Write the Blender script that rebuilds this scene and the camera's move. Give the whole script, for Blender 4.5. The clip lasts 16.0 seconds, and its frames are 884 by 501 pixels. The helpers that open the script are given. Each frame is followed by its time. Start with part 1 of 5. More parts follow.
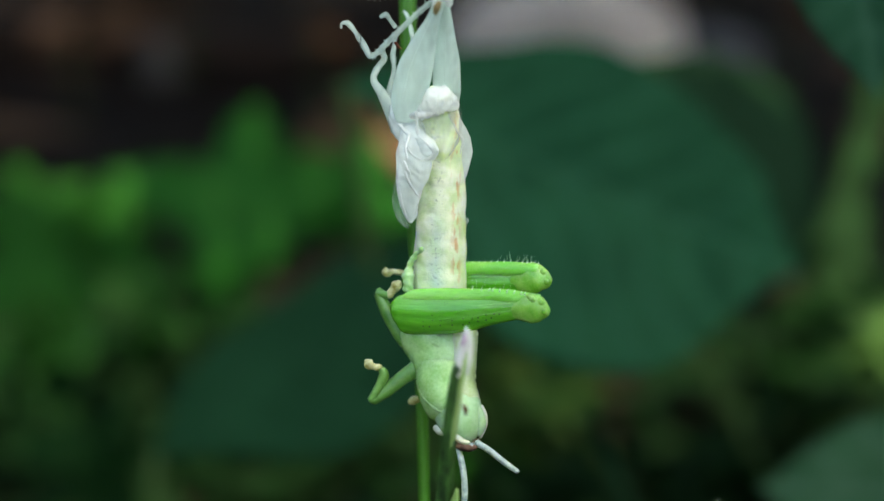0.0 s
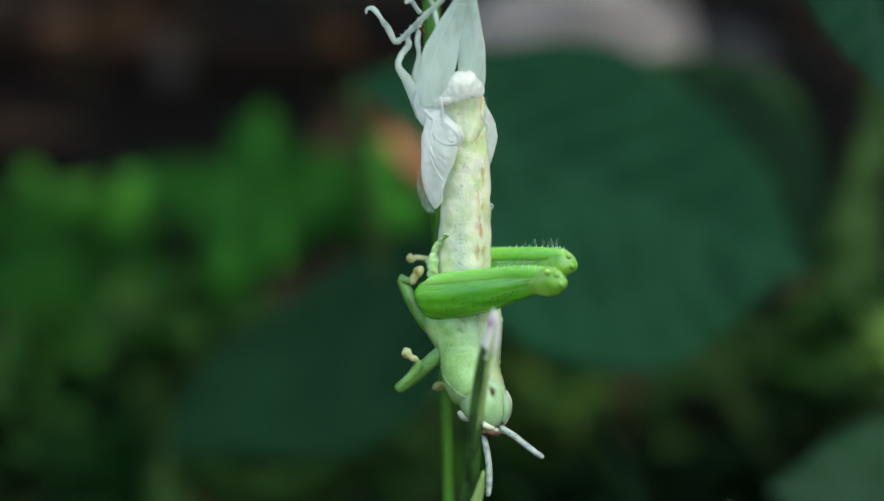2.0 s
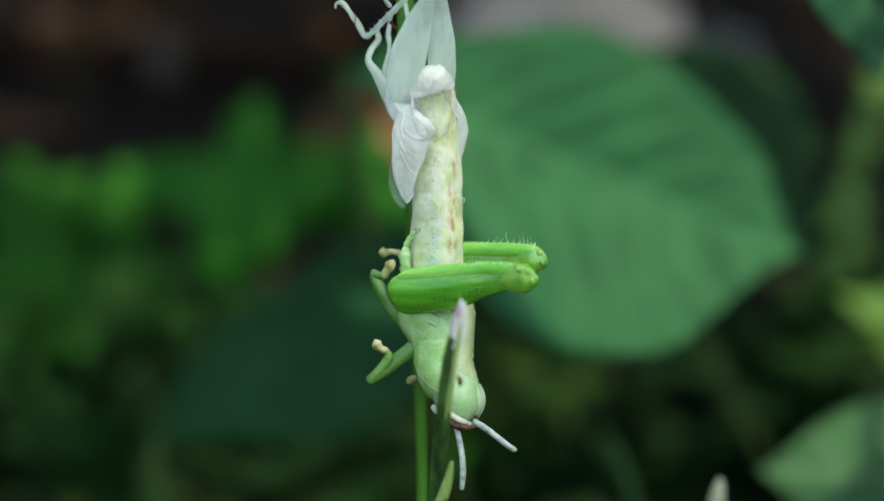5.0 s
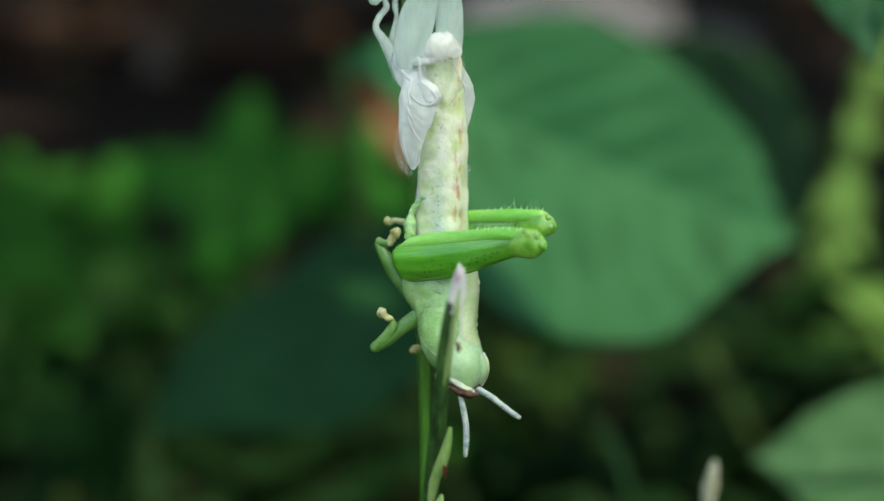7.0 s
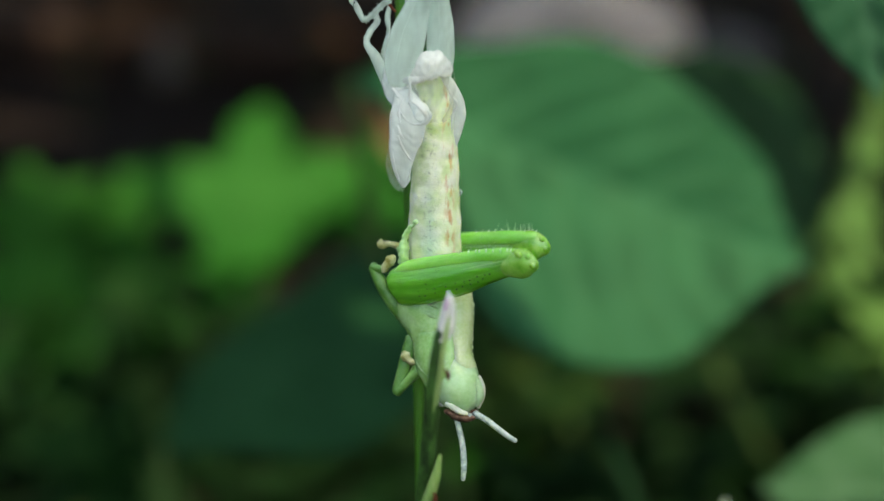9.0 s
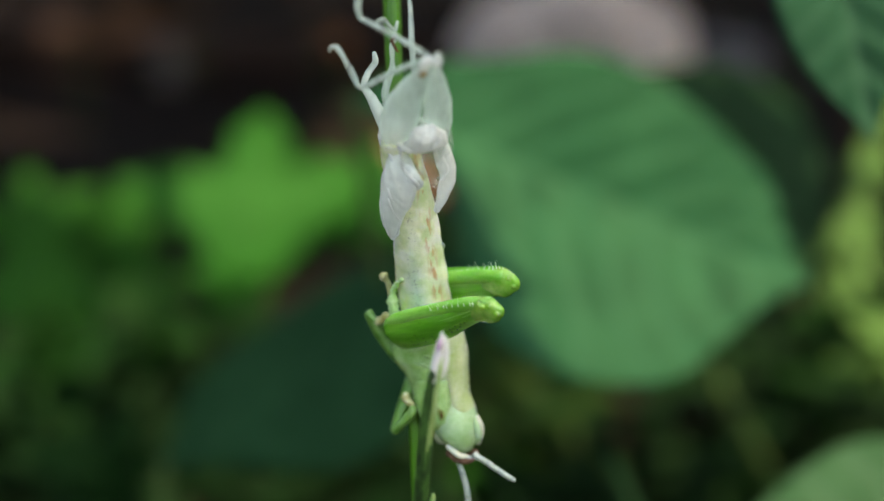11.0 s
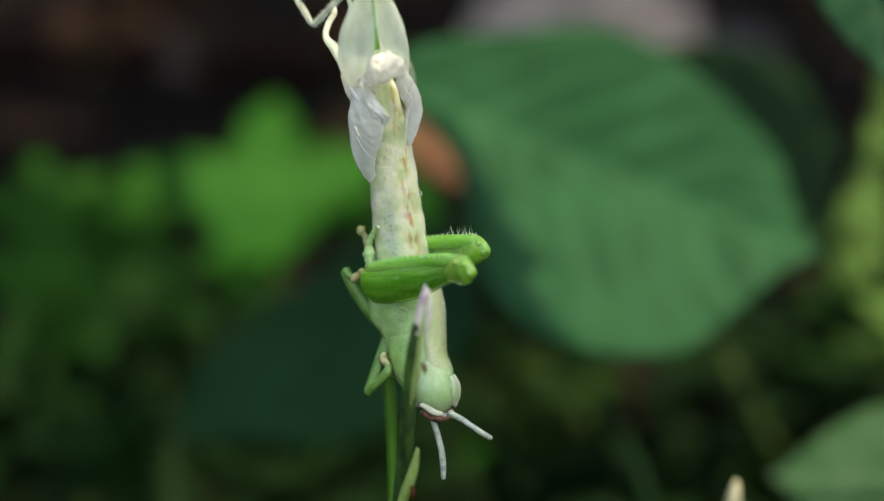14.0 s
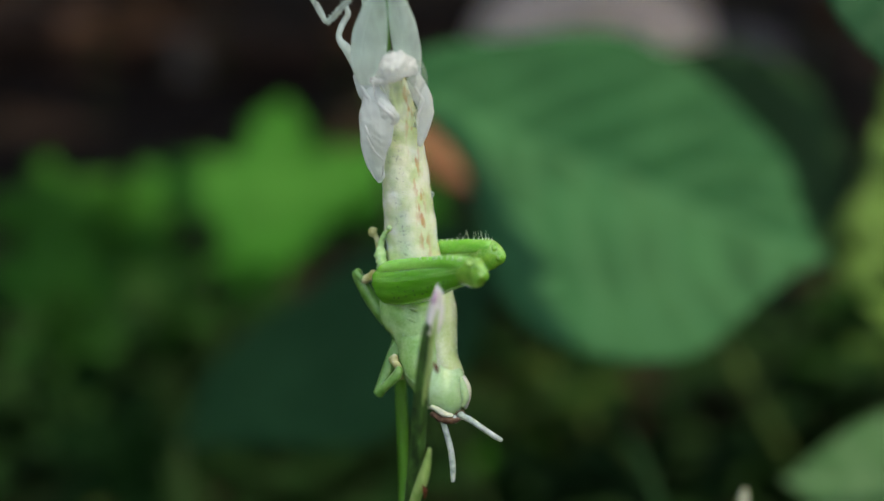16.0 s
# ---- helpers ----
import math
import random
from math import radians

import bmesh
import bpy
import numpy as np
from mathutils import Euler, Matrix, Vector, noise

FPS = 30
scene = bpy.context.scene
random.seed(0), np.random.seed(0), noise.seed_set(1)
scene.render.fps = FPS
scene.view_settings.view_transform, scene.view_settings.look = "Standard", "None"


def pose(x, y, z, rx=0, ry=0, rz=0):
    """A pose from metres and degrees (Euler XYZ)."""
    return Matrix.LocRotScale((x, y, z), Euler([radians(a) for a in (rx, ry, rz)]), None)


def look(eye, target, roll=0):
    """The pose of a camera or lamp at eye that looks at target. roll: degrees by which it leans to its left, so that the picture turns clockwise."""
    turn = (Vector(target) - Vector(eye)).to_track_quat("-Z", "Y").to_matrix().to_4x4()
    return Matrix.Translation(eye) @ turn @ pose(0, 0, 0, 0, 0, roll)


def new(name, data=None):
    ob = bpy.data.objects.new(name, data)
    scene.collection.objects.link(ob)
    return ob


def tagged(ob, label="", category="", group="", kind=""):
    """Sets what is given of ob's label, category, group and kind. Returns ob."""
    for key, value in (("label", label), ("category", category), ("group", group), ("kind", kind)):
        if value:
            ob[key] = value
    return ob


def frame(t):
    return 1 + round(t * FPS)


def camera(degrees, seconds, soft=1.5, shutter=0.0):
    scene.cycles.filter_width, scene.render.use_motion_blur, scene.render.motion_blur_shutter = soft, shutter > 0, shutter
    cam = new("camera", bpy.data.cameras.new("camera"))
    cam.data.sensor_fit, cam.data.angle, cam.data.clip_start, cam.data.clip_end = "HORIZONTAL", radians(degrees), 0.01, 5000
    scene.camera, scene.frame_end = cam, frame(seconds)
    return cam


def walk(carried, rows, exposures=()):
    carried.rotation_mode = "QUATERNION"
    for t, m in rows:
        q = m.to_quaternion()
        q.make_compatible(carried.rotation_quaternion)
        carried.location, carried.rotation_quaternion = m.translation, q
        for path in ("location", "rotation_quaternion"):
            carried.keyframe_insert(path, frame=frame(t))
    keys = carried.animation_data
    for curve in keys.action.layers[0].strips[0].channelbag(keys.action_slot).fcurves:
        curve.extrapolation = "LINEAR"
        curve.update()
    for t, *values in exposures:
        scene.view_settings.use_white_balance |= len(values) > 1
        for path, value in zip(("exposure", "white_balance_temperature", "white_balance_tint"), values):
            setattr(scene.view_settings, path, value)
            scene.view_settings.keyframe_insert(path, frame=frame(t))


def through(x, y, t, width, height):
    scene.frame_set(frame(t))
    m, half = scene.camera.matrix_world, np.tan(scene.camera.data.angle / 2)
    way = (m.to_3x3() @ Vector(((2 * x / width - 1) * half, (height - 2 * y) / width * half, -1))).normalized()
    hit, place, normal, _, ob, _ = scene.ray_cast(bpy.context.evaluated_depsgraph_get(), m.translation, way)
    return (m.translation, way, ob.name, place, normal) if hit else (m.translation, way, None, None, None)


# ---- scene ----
# The place is a herb layer close to the ground: a grass stem with a moulting grasshopper on it, 12 cm from the lens.
cam = camera(36.19, 16.0, soft=1.5)
cam.data.dof.use_dof = True
cam.data.dof.focus_distance = 0.1165
cam.data.dof.aperture_fstop = 10.5
cam.data.dof.aperture_blades = 0

REACH = 0.120                                   # lens to the insect
EYE = Vector((0.0, -0.1141, 0.1971))
REF = look(EYE, (0.0, 0.0, 0.160))              # the camera's first pose
FLAT = REF @ Matrix.Translation((0, 0, -REACH)) # axes: right, up, towards the viewer; origin on the insect's plane

# seconds, rise in millimetres, turn to the left in degrees
CAMERA_ROWS = [
    (0, 0.0, 0.0), (0.5, 0.9, 0.048), (1, 0.7, 0.263), (1.5, 0.1, 0.31),
    (2, 0.1, 0.382), (2.5, 0.9, 0.477), (3, 2.1, 0.334), (3.5, 1.7, 0.048),
    (4, 0.0, 0.072), (6.5, -4.6, -0.095), (7, -4.8, -0.167), (7.5, -4.3, 0.215),
    (8, -2.3, 0.095), (8.5, -0.3, 0.263), (8.7, -0.6, 0.263), (10.8, 1.0, 0.286),
    (11, 2.2, 0.334), (11.5, 1.7, 0.454), (12, 1.3, 0.143), (12.5, 1.7, 0.501),
    (13, -1.6, 0.836), (13.5, -1.3, 0.907), (14, -2.7, 0.716), (14.5, -2.1, 0.549),
    (15, -2.1, 0.788), (15.5, -2.4, 1.265), (16, -1.8, 1.074),
]
walk(cam, [(t, REF @ Matrix.Translation((0, up / 1000, 0)) @ pose(0, 0, 0, 0, turn, 0)) for t, up, turn in CAMERA_ROWS],
     exposures=[(0.0, 2.33, 9200, -3), (1.8, 2.28, 9200, -3), (3.3, 2.18, 9200, -3), (4.2, 2.20, 9200, -3), (6.5, 2.24, 9500, -3), (8.7, 2.16, 9900, -2), (10.8, 2.38, 10200, 6), (11.1, 2.34, 10200, 6), (11.5, 2.20, 10300, 6),
                (12.0, 2.25, 10300, 6), (13.0, 2.26, 10300, 6), (13.6, 2.06, 10300, 6), (14.5, 2.00, 10400, 6), (15.1, 2.02, 10400, 6), (15.5, 1.82, 10400, 6), (16.0, 2.06, 10300, 6)])

# ---- light: open shade under a bright sky, sun flecks between added overhanging leaves ----
SUN = Vector((0.30, -0.22, 0.93)).normalized()  # towards the sun
world = bpy.data.worlds.new("sky")
scene.world = world
world.use_nodes = True
wn = world.node_tree.nodes
sky = wn.new("ShaderNodeTexSky")
sky.sky_type = "NISHITA"
sky.sun_disc = False
sky.sun_elevation = math.asin(SUN.z)
sky.sun_rotation = math.atan2(SUN.x, SUN.y)
world.node_tree.links.new(sky.outputs[0], wn["Background"].inputs["Color"])
wn["Background"].inputs["Strength"].default_value = 0.15
sun = new("sun", bpy.data.lights.new("sun", "SUN"))
sun.data.energy, sun.data.angle, sun.data.color = 2.2, radians(0.53), (1.0, 0.95, 0.86)
sun.matrix_basis = look(SUN * 2.0, (0, 0, 0))


# ---- small tools ----
def grid(a, b, w=0.0):
    """A place near the insect, in metres on FLAT's axes: a to the right and b down in steps of 0.05 mm, w millimetres towards the viewer."""
    k = (1 - w / 120.0) * 0.00005
    return Vector(((a - 784) * k, (444 - b) * k, w / 1000))


def ahead(a, b, d):
    """A place in the world d metres in front of the first camera pose."""
    return REF @ Vector(((a - 784) / 2400 * d, (444 - b) / 2400 * d, -d))


def part(name, bm, material, parent, label="", kind=""):
    me = bpy.data.meshes.new(name)
    bmesh.ops.recalc_face_normals(bm, faces=bm.faces)
    bm.to_mesh(me)
    bm.free()
    for f in me.polygons:
        f.use_smooth = True
    me.materials.append(material)
    ob = new(name, me)
    ob.parent = parent
    return tagged(ob, label, kind=kind)


def thing(name, label, category, m=None, group="", kind=""):
    ob = new(name)
    if m is not None:
        ob.matrix_basis = m
    return tagged(ob, label, category, group, kind)


def spline(rows, n):
    """A smooth run through rows of numbers (Catmull-Rom), n steps for each pair."""
    p = [np.array(r, float) for r in rows]
    p = [2 * p[0] - p[1]] + p + [2 * p[-1] - p[-2]]
    out = []
    for i in range(1, len(p) - 2):
        for j in range(n):
            s = j / n
            a, b, c, d = p[i - 1:i + 3]
            out.append(0.5 * (2 * b + (c - a) * s + (2 * a - 5 * b + 4 * c - d) * s * s + (3 * b - a - 3 * c + d) * s ** 3))
    out.append(p[-2])
    return out


def sweep(bm, rows, seg=16, steps=4, rough=0.0, freq=900.0, ribs=0, rib=0.0, twist=0.0, folds=0.0):
    """A tube with rounded ends through rows (x, y, z, half width, half depth) in metres. rough: uneven surface; folds: sharp creases; ribs: long ridges."""
    pts = spline(rows, steps)
    n = len(pts)
    rings, side = [], None
    for i, q in enumerate(pts):
        c = Vector(q[:3])
        along = Vector(pts[min(i + 1, n - 1)][:3]) - Vector(pts[max(i - 1, 0)][:3])
        along.normalize()
        if i == 0:
            side = along.cross(Vector((0, 0, 1)))
            side = along.cross(Vector((0, 1, 0))) if side.length < 0.2 else side
        else:
            side = side - along * side.dot(along)
        side.normalize()
        deep = side.cross(along).normalized()
        ring = []
        for k in range(seg):
            ang = 2 * math.pi * k / seg + twist * i
            f = 1 + (rib * math.cos(ribs * ang) if ribs else 0)
            v = c + side * (math.cos(ang) * q[3] * f) + deep * (math.sin(ang) * q[4] * f)
            if rough:
                v += (v - c).normalized() * rough * noise.noise(v * freq) if (v - c).length > 0 else Vector()
            if folds:
                h = 0.6 - 1.6 * abs(noise.noise(Vector((v.x, v.y * 0.5, v.z)) * freq)) + 0.5 * (0.6 - 1.6 * abs(noise.noise(v * freq * 2.3 + Vector((5, 3, 1)))))
                v += (v - c).normalized() * folds * h
            ring.append(bm.verts.new(v))
        rings.append(ring)
    for a, b in zip(rings, rings[1:]):
        for k in range(seg):
            bm.faces.new((a[k], a[(k + 1) % seg], b[(k + 1) % seg], b[k]))
    for ring, q, other in ((rings[0], pts[0], pts[1]), (rings[-1], pts[-1], pts[-2])):
        out = (Vector(q[:3]) - Vector(other[:3])).normalized() * min(q[3], q[4]) * 0.6
        small = [bm.verts.new(v.co.lerp(Vector(q[:3]), 0.42) + out * 0.75) for v in ring]
        for k in range(seg):
            bm.faces.new((ring[k], ring[(k + 1) % seg], small[(k + 1) % seg], small[k]))
        tip = bm.verts.new(Vector(q[:3]) + out)
        for k in range(seg):
            bm.faces.new((small[k], small[(k + 1) % seg], tip))
    return rings


def tube(rows, **kw):
    """A bmesh of one sweep; rows (a, b, w, half width, half depth) on the grid, the halves in grid steps."""
    bm = bmesh.new()
    sweep(bm, [(*(grid(a, b, w) - PIVOT), r * 0.00005, d * 0.00005) for a, b, w, r, d in rows], **kw)
    return bm


def spikes(bm, base, tip, r):
    """A thin cone."""
    base, tip = Vector(base), Vector(tip)
    d = (tip - base).normalized()
    s = d.orthogonal().normalized()
    q = d.cross(s)
    ring = [bm.verts.new(base + (s * math.cos(k * 1.2566) + q * math.sin(k * 1.2566)) * r) for k in range(5)]
    top = bm.verts.new(tip)
    for k in range(5):
        bm.faces.new((ring[k], ring[(k + 1) % 5], top))
    bm.faces.new(ring[::-1])


# ---- materials ----
def nodes_of(name):
    m = bpy.data.materials.new(name)
    m.use_nodes = True
    nt = m.node_tree
    return m, nt, nt.nodes["Principled BSDF"]


def node(nt, kind, **values):
    n = nt.nodes.new(kind)
    for key, v in values.items():
        n.inputs[key.replace("_", " ")].default_value = v
    return n


def ramp(nt, source, stops):
    r = nt.nodes.new("ShaderNodeValToRGB")
    while len(r.color_ramp.elements) < len(stops):
        r.color_ramp.elements.new(0.5)
    for e, (at, c) in zip(r.color_ramp.elements, stops):
        e.position, e.color = at, (*c, 1)
    nt.links.new(source, r.inputs[0])
    return r.outputs[0]


def grains(nt, scale, detail=4.0, stretch=(1, 1, 1), coords="Object"):
    tc = nt.nodes.new("ShaderNodeTexCoord")
    mp = nt.nodes.new("ShaderNodeMapping")
    mp.inputs["Scale"].default_value = stretch
    nt.links.new(tc.outputs[coords], mp.inputs[0])
    nz = node(nt, "ShaderNodeTexNoise", Scale=scale, Detail=detail)
    nt.links.new(mp.outputs[0], nz.inputs["Vector"])
    return nz.outputs[0]


def bump(nt, shader, height, strength, distance):
    b = node(nt, "ShaderNodeBump", Strength=strength, Distance=distance)
    nt.links.new(height, b.inputs["Height"])
    nt.links.new(b.outputs[0], shader.inputs["Normal"])
    return b


def mix(nt, fac, a, b):
    m = nt.nodes.new("ShaderNodeMix")
    m.data_type = "RGBA"
    for sock, v in ((m.inputs[0], fac), (m.inputs[6], a), (m.inputs[7], b)):
        if isinstance(v, (int, float)):
            sock.default_value = v
        elif isinstance(v, tuple):
            sock.default_value = (*v, 1)
        else:
            nt.links.new(v, sock)
    return m.outputs[2]


def math_node(nt, op, *values):
    m = nt.nodes.new("ShaderNodeMath")
    m.operation = op
    for s, v in zip(m.inputs, values):
        if isinstance(v, (int, float)):
            s.default_value = v
        else:
            nt.links.new(v, s)
    return m.outputs[0]


def sap(name, dark, light, scale, rough=0.35, sss=0.5, radius=0.0010, bumpy=0.15, through=0.0, stretch=(1, 1, 1), coat=0.35):
    """Moist living tissue: two tones of one colour at two scales, light scattered below the surface."""
    m, nt, sh = nodes_of(name)
    big, fine = grains(nt, scale, 3, stretch), grains(nt, scale * 7, 3, stretch)
    both = math_node(nt, "ADD", math_node(nt, "MULTIPLY", big, 0.7), math_node(nt, "MULTIPLY", fine, 0.3))
    nt.links.new(ramp(nt, both, [(0.36, dark), (0.64, light)]), sh.inputs["Base Color"])
    sh.inputs["Roughness"].default_value = rough
    sh.inputs["Subsurface Weight"].default_value = sss
    sh.inputs["Subsurface Radius"].default_value = (1.0, 1.0, 0.6)
    sh.inputs["Subsurface Scale"].default_value = radius
    sh.inputs["Transmission Weight"].default_value = through
    sh.inputs["Coat Weight"].default_value = coat
    sh.inputs["Coat Roughness"].default_value = 0.12
    sh.inputs["IOR"].default_value = 1.4
    bump(nt, sh, both, bumpy, 0.0003)
    return m


def membrane(name, colour, clear, rough=0.3, wrinkle=0.35, pleats=0):
    """Thin shed cuticle: partly clear, partly milky, glossy where it is creased."""
    m, nt, sh = nodes_of(name)
    nz = grains(nt, 420, 4)
    streak = grains(nt, 800, 3, (1.0, 0.16, 1.0))
    tone = ramp(nt, nz, [(0.3, tuple(c * 0.88 for c in colour)), (0.7, colour)])
    nt.links.new(tone, sh.inputs["Base Color"])
    sh.inputs["Roughness"].default_value = rough
    sh.inputs["Coat Weight"].default_value = 0.35
    sh.inputs["Coat Roughness"].default_value = 0.15
    tl = nt.nodes.new("ShaderNodeBsdfTranslucent")
    nt.links.new(tone, tl.inputs[0])
    tp = nt.nodes.new("ShaderNodeBsdfTransparent")
    m1, m2 = nt.nodes.new("ShaderNodeMixShader"), nt.nodes.new("ShaderNodeMixShader")
    m1.inputs[0].default_value = 0.36
    nt.links.new(sh.outputs[0], m1.inputs[1])
    nt.links.new(tl.outputs[0], m1.inputs[2])
    amount = nt.nodes.new("ShaderNodeMapRange")
    for key, v in (("From Min", 0.35), ("From Max", 0.65), ("To Min", clear * 0.72), ("To Max", min(1.0, clear * 1.25))):
        amount.inputs[key].default_value = v
    nt.links.new(streak, amount.inputs["Value"])
    nt.links.new(amount.outputs[0], m2.inputs[0])
    nt.links.new(m1.outputs[0], m2.inputs[1])
    nt.links.new(tp.outputs[0], m2.inputs[2])
    nt.links.new(m2.outputs[0], nt.nodes["Material Output"].inputs[0])
    height = math_node(nt, "ADD", nz, streak)
    if pleats:
        wave = node(nt, "ShaderNodeTexWave", Scale=pleats, Distortion=9.0, Detail=3.0)
        wave.bands_direction = "DIAGONAL"
        tc = nt.nodes.new("ShaderNodeTexCoord")
        nt.links.new(tc.outputs["Object"], wave.inputs["Vector"])
        height = math_node(nt, "ADD", height, math_node(nt, "MULTIPLY", wave.outputs["Fac"], 0.22))
    bump(nt, sh, height, wrinkle, 0.0003)
    return m


def leaf_stuff(name, dark, light, vein, spacing, rough=0.6, through=0.25, slope=0.9, gloss=0.06):
    """Leaf blade: cells, a midrib along x and side veins running forward from it."""
    m, nt, sh = nodes_of(name)
    tc = nt.nodes.new("ShaderNodeTexCoord")
    sx = nt.nodes.new("ShaderNodeSeparateXYZ")
    nt.links.new(tc.outputs["Object"], sx.inputs[0])
    across = math_node(nt, "ABSOLUTE", sx.outputs[1])
    wob = math_node(nt, "MULTIPLY", grains(nt, 40, 2), spacing * 1.6)
    run = math_node(nt, "ADD", math_node(nt, "SUBTRACT", sx.outputs[0], math_node(nt, "MULTIPLY", across, slope)), wob)
    saw = math_node(nt, "PINGPONG", run, spacing / 2)
    side = math_node(nt, "SUBTRACT", 1.0, math_node(nt, "MINIMUM", math_node(nt, "DIVIDE", saw, spacing * 0.18), 1.0))
    rib = math_node(nt, "SUBTRACT", 1.0, math_node(nt, "MINIMUM", math_node(nt, "DIVIDE", across, 0.0011), 1.0))
    lines = math_node(nt, "MAXIMUM", math_node(nt, "MULTIPLY", side, 0.6), rib)
    big, fine = grains(nt, 60, 4), grains(nt, 900, 3)
    tone = ramp(nt, math_node(nt, "ADD", math_node(nt, "MULTIPLY", big, 0.75), math_node(nt, "MULTIPLY", fine, 0.25)), [(0.35, dark), (0.65, light)])
    col = mix(nt, lines, tone, vein)
    nt.links.new(col, sh.inputs["Base Color"])
    sh.inputs["Roughness"].default_value = rough
    sh.inputs["Specular IOR Level"].default_value = gloss
    tl = nt.nodes.new("ShaderNodeBsdfTranslucent")
    nt.links.new(mix(nt, 0.5, col, (light[0] * 1.6, light[1] * 1.7, light[2] * 0.5)), tl.inputs[0])
    ms = nt.nodes.new("ShaderNodeMixShader")
    ms.inputs[0].default_value = through
    nt.links.new(sh.outputs[0], ms.inputs[1])
    nt.links.new(tl.outputs[0], ms.inputs[2])
    nt.links.new(ms.outputs[0], nt.nodes["Material Output"].inputs[0])
    bump(nt, sh, math_node(nt, "SUBTRACT", fine, math_node(nt, "MULTIPLY", lines, 0.8)), 0.4, 0.0006)
    return m


def plain(name, dark, light, scale, rough, bumpy=0.3, distance=0.002, stretch=(1, 1, 1)):
    m, nt, sh = nodes_of(name)
    big, fine = grains(nt, scale, 6, stretch), grains(nt, scale * 9, 4, stretch)
    both = math_node(nt, "ADD", math_node(nt, "MULTIPLY", big, 0.65), math_node(nt, "MULTIPLY", fine, 0.35))
    nt.links.new(ramp(nt, both, [(0.35, dark), (0.65, light)]), sh.inputs["Base Color"])
    sh.inputs["Roughness"].default_value = rough
    sh.inputs["Specular IOR Level"].default_value = 0.06
    bump(nt, sh, both, bumpy, distance)
    return m


def abdomen_stuff():
    """Soft new cuticle: cream and pale green, a bluish flank, broken orange and dark flecks along each side."""
    m, nt, sh = nodes_of("abdomen_cuticle")
    tc = nt.nodes.new("ShaderNodeTexCoord")
    sx = nt.nodes.new("ShaderNodeSeparateXYZ")
    nt.links.new(tc.outputs["Object"], sx.inputs[0])
    base = ramp(nt, grains(nt, 700, 4), [(0.36, (0.64, 0.75, 0.41)), (0.60, (0.90, 0.92, 0.73))])
    low = nt.nodes.new("ShaderNodeMapRange")
    for key, v in (("From Min", 0.012), ("From Max", 0.001)):
        low.inputs[key].default_value = v
    nt.links.new(sx.outputs[1], low.inputs["Value"])

    def band(at, half):
        d = math_node(nt, "ABSOLUTE", math_node(nt, "SUBTRACT", sx.outputs[0], at))
        return math_node(nt, "SUBTRACT", 1.0, math_node(nt, "MINIMUM", math_node(nt, "DIVIDE", d, half), 1.0))

    flank = math_node(nt, "MULTIPLY", math_node(nt, "MULTIPLY", band(-0.0006, 0.0011), low.outputs[0]), 0.85)
    col = mix(nt, flank, base, (0.50, 0.66, 0.62))
    patch = ramp(nt, grains(nt, 1500, 3, (1.6, 0.4, 1)), [(0.50, (0, 0, 0)), (0.60, (1, 1, 1))])
    orange = math_node(nt, "MULTIPLY", math_node(nt, "MULTIPLY", band(0.00115, 0.0006), patch), 0.75)
    col = mix(nt, orange, col, (0.62, 0.24, 0.06))
    flecks = ramp(nt, grains(nt, 3000, 2), [(0.60, (0, 0, 0)), (0.66, (1, 1, 1))])
    dark = math_node(nt, "MULTIPLY", math_node(nt, "MULTIPLY", band(-0.0006, 0.0010), flecks), 0.42)
    col = mix(nt, dark, col, (0.07, 0.07, 0.08))
    nt.links.new(col, sh.inputs["Base Color"])
    sh.inputs["Roughness"].default_value = 0.3
    sh.inputs["Subsurface Weight"].default_value = 0.8
    sh.inputs["Subsurface Radius"].default_value = (1.0, 1.0, 0.5)
    sh.inputs["Subsurface Scale"].default_value = 0.0009
    sh.inputs["Coat Weight"].default_value = 0.4
    sh.inputs["Coat Roughness"].default_value = 0.15
    bump(nt, sh, grains(nt, 1700, 5), 0.5, 0.0002)
    return m


def femur_stuff():
    """Juicy green hind leg: lengthwise ribs and a dotted darker lower face."""
    m, nt, sh = nodes_of("hind_leg_green")
    base = ramp(nt, grains(nt, 520, 3, (0.13, 2.4, 1)), [(0.36, (0.062, 0.325, 0.020)), (0.64, (0.135, 0.475, 0.046))])
    dots = ramp(nt, grains(nt, 2600, 2), [(0.69, (0, 0, 0)), (0.74, (1, 1, 1))])
    col = mix(nt, math_node(nt, "MULTIPLY", dots, 0.6), base, (0.02, 0.09, 0.01))
    nt.links.new(col, sh.inputs["Base Color"])
    sh.inputs["Roughness"].default_value = 0.24
    sh.inputs["Subsurface Weight"].default_value = 0.8
    sh.inputs["Subsurface Radius"].default_value = (0.6, 1.0, 0.2)
    sh.inputs["Subsurface Scale"].default_value = 0.0017
    sh.inputs["Coat Weight"].default_value = 0.7
    sh.inputs["Coat Roughness"].default_value = 0.10
    bump(nt, sh, grains(nt, 1200, 3, (0.15, 2.2, 1)), 0.28, 0.0002)
    return m


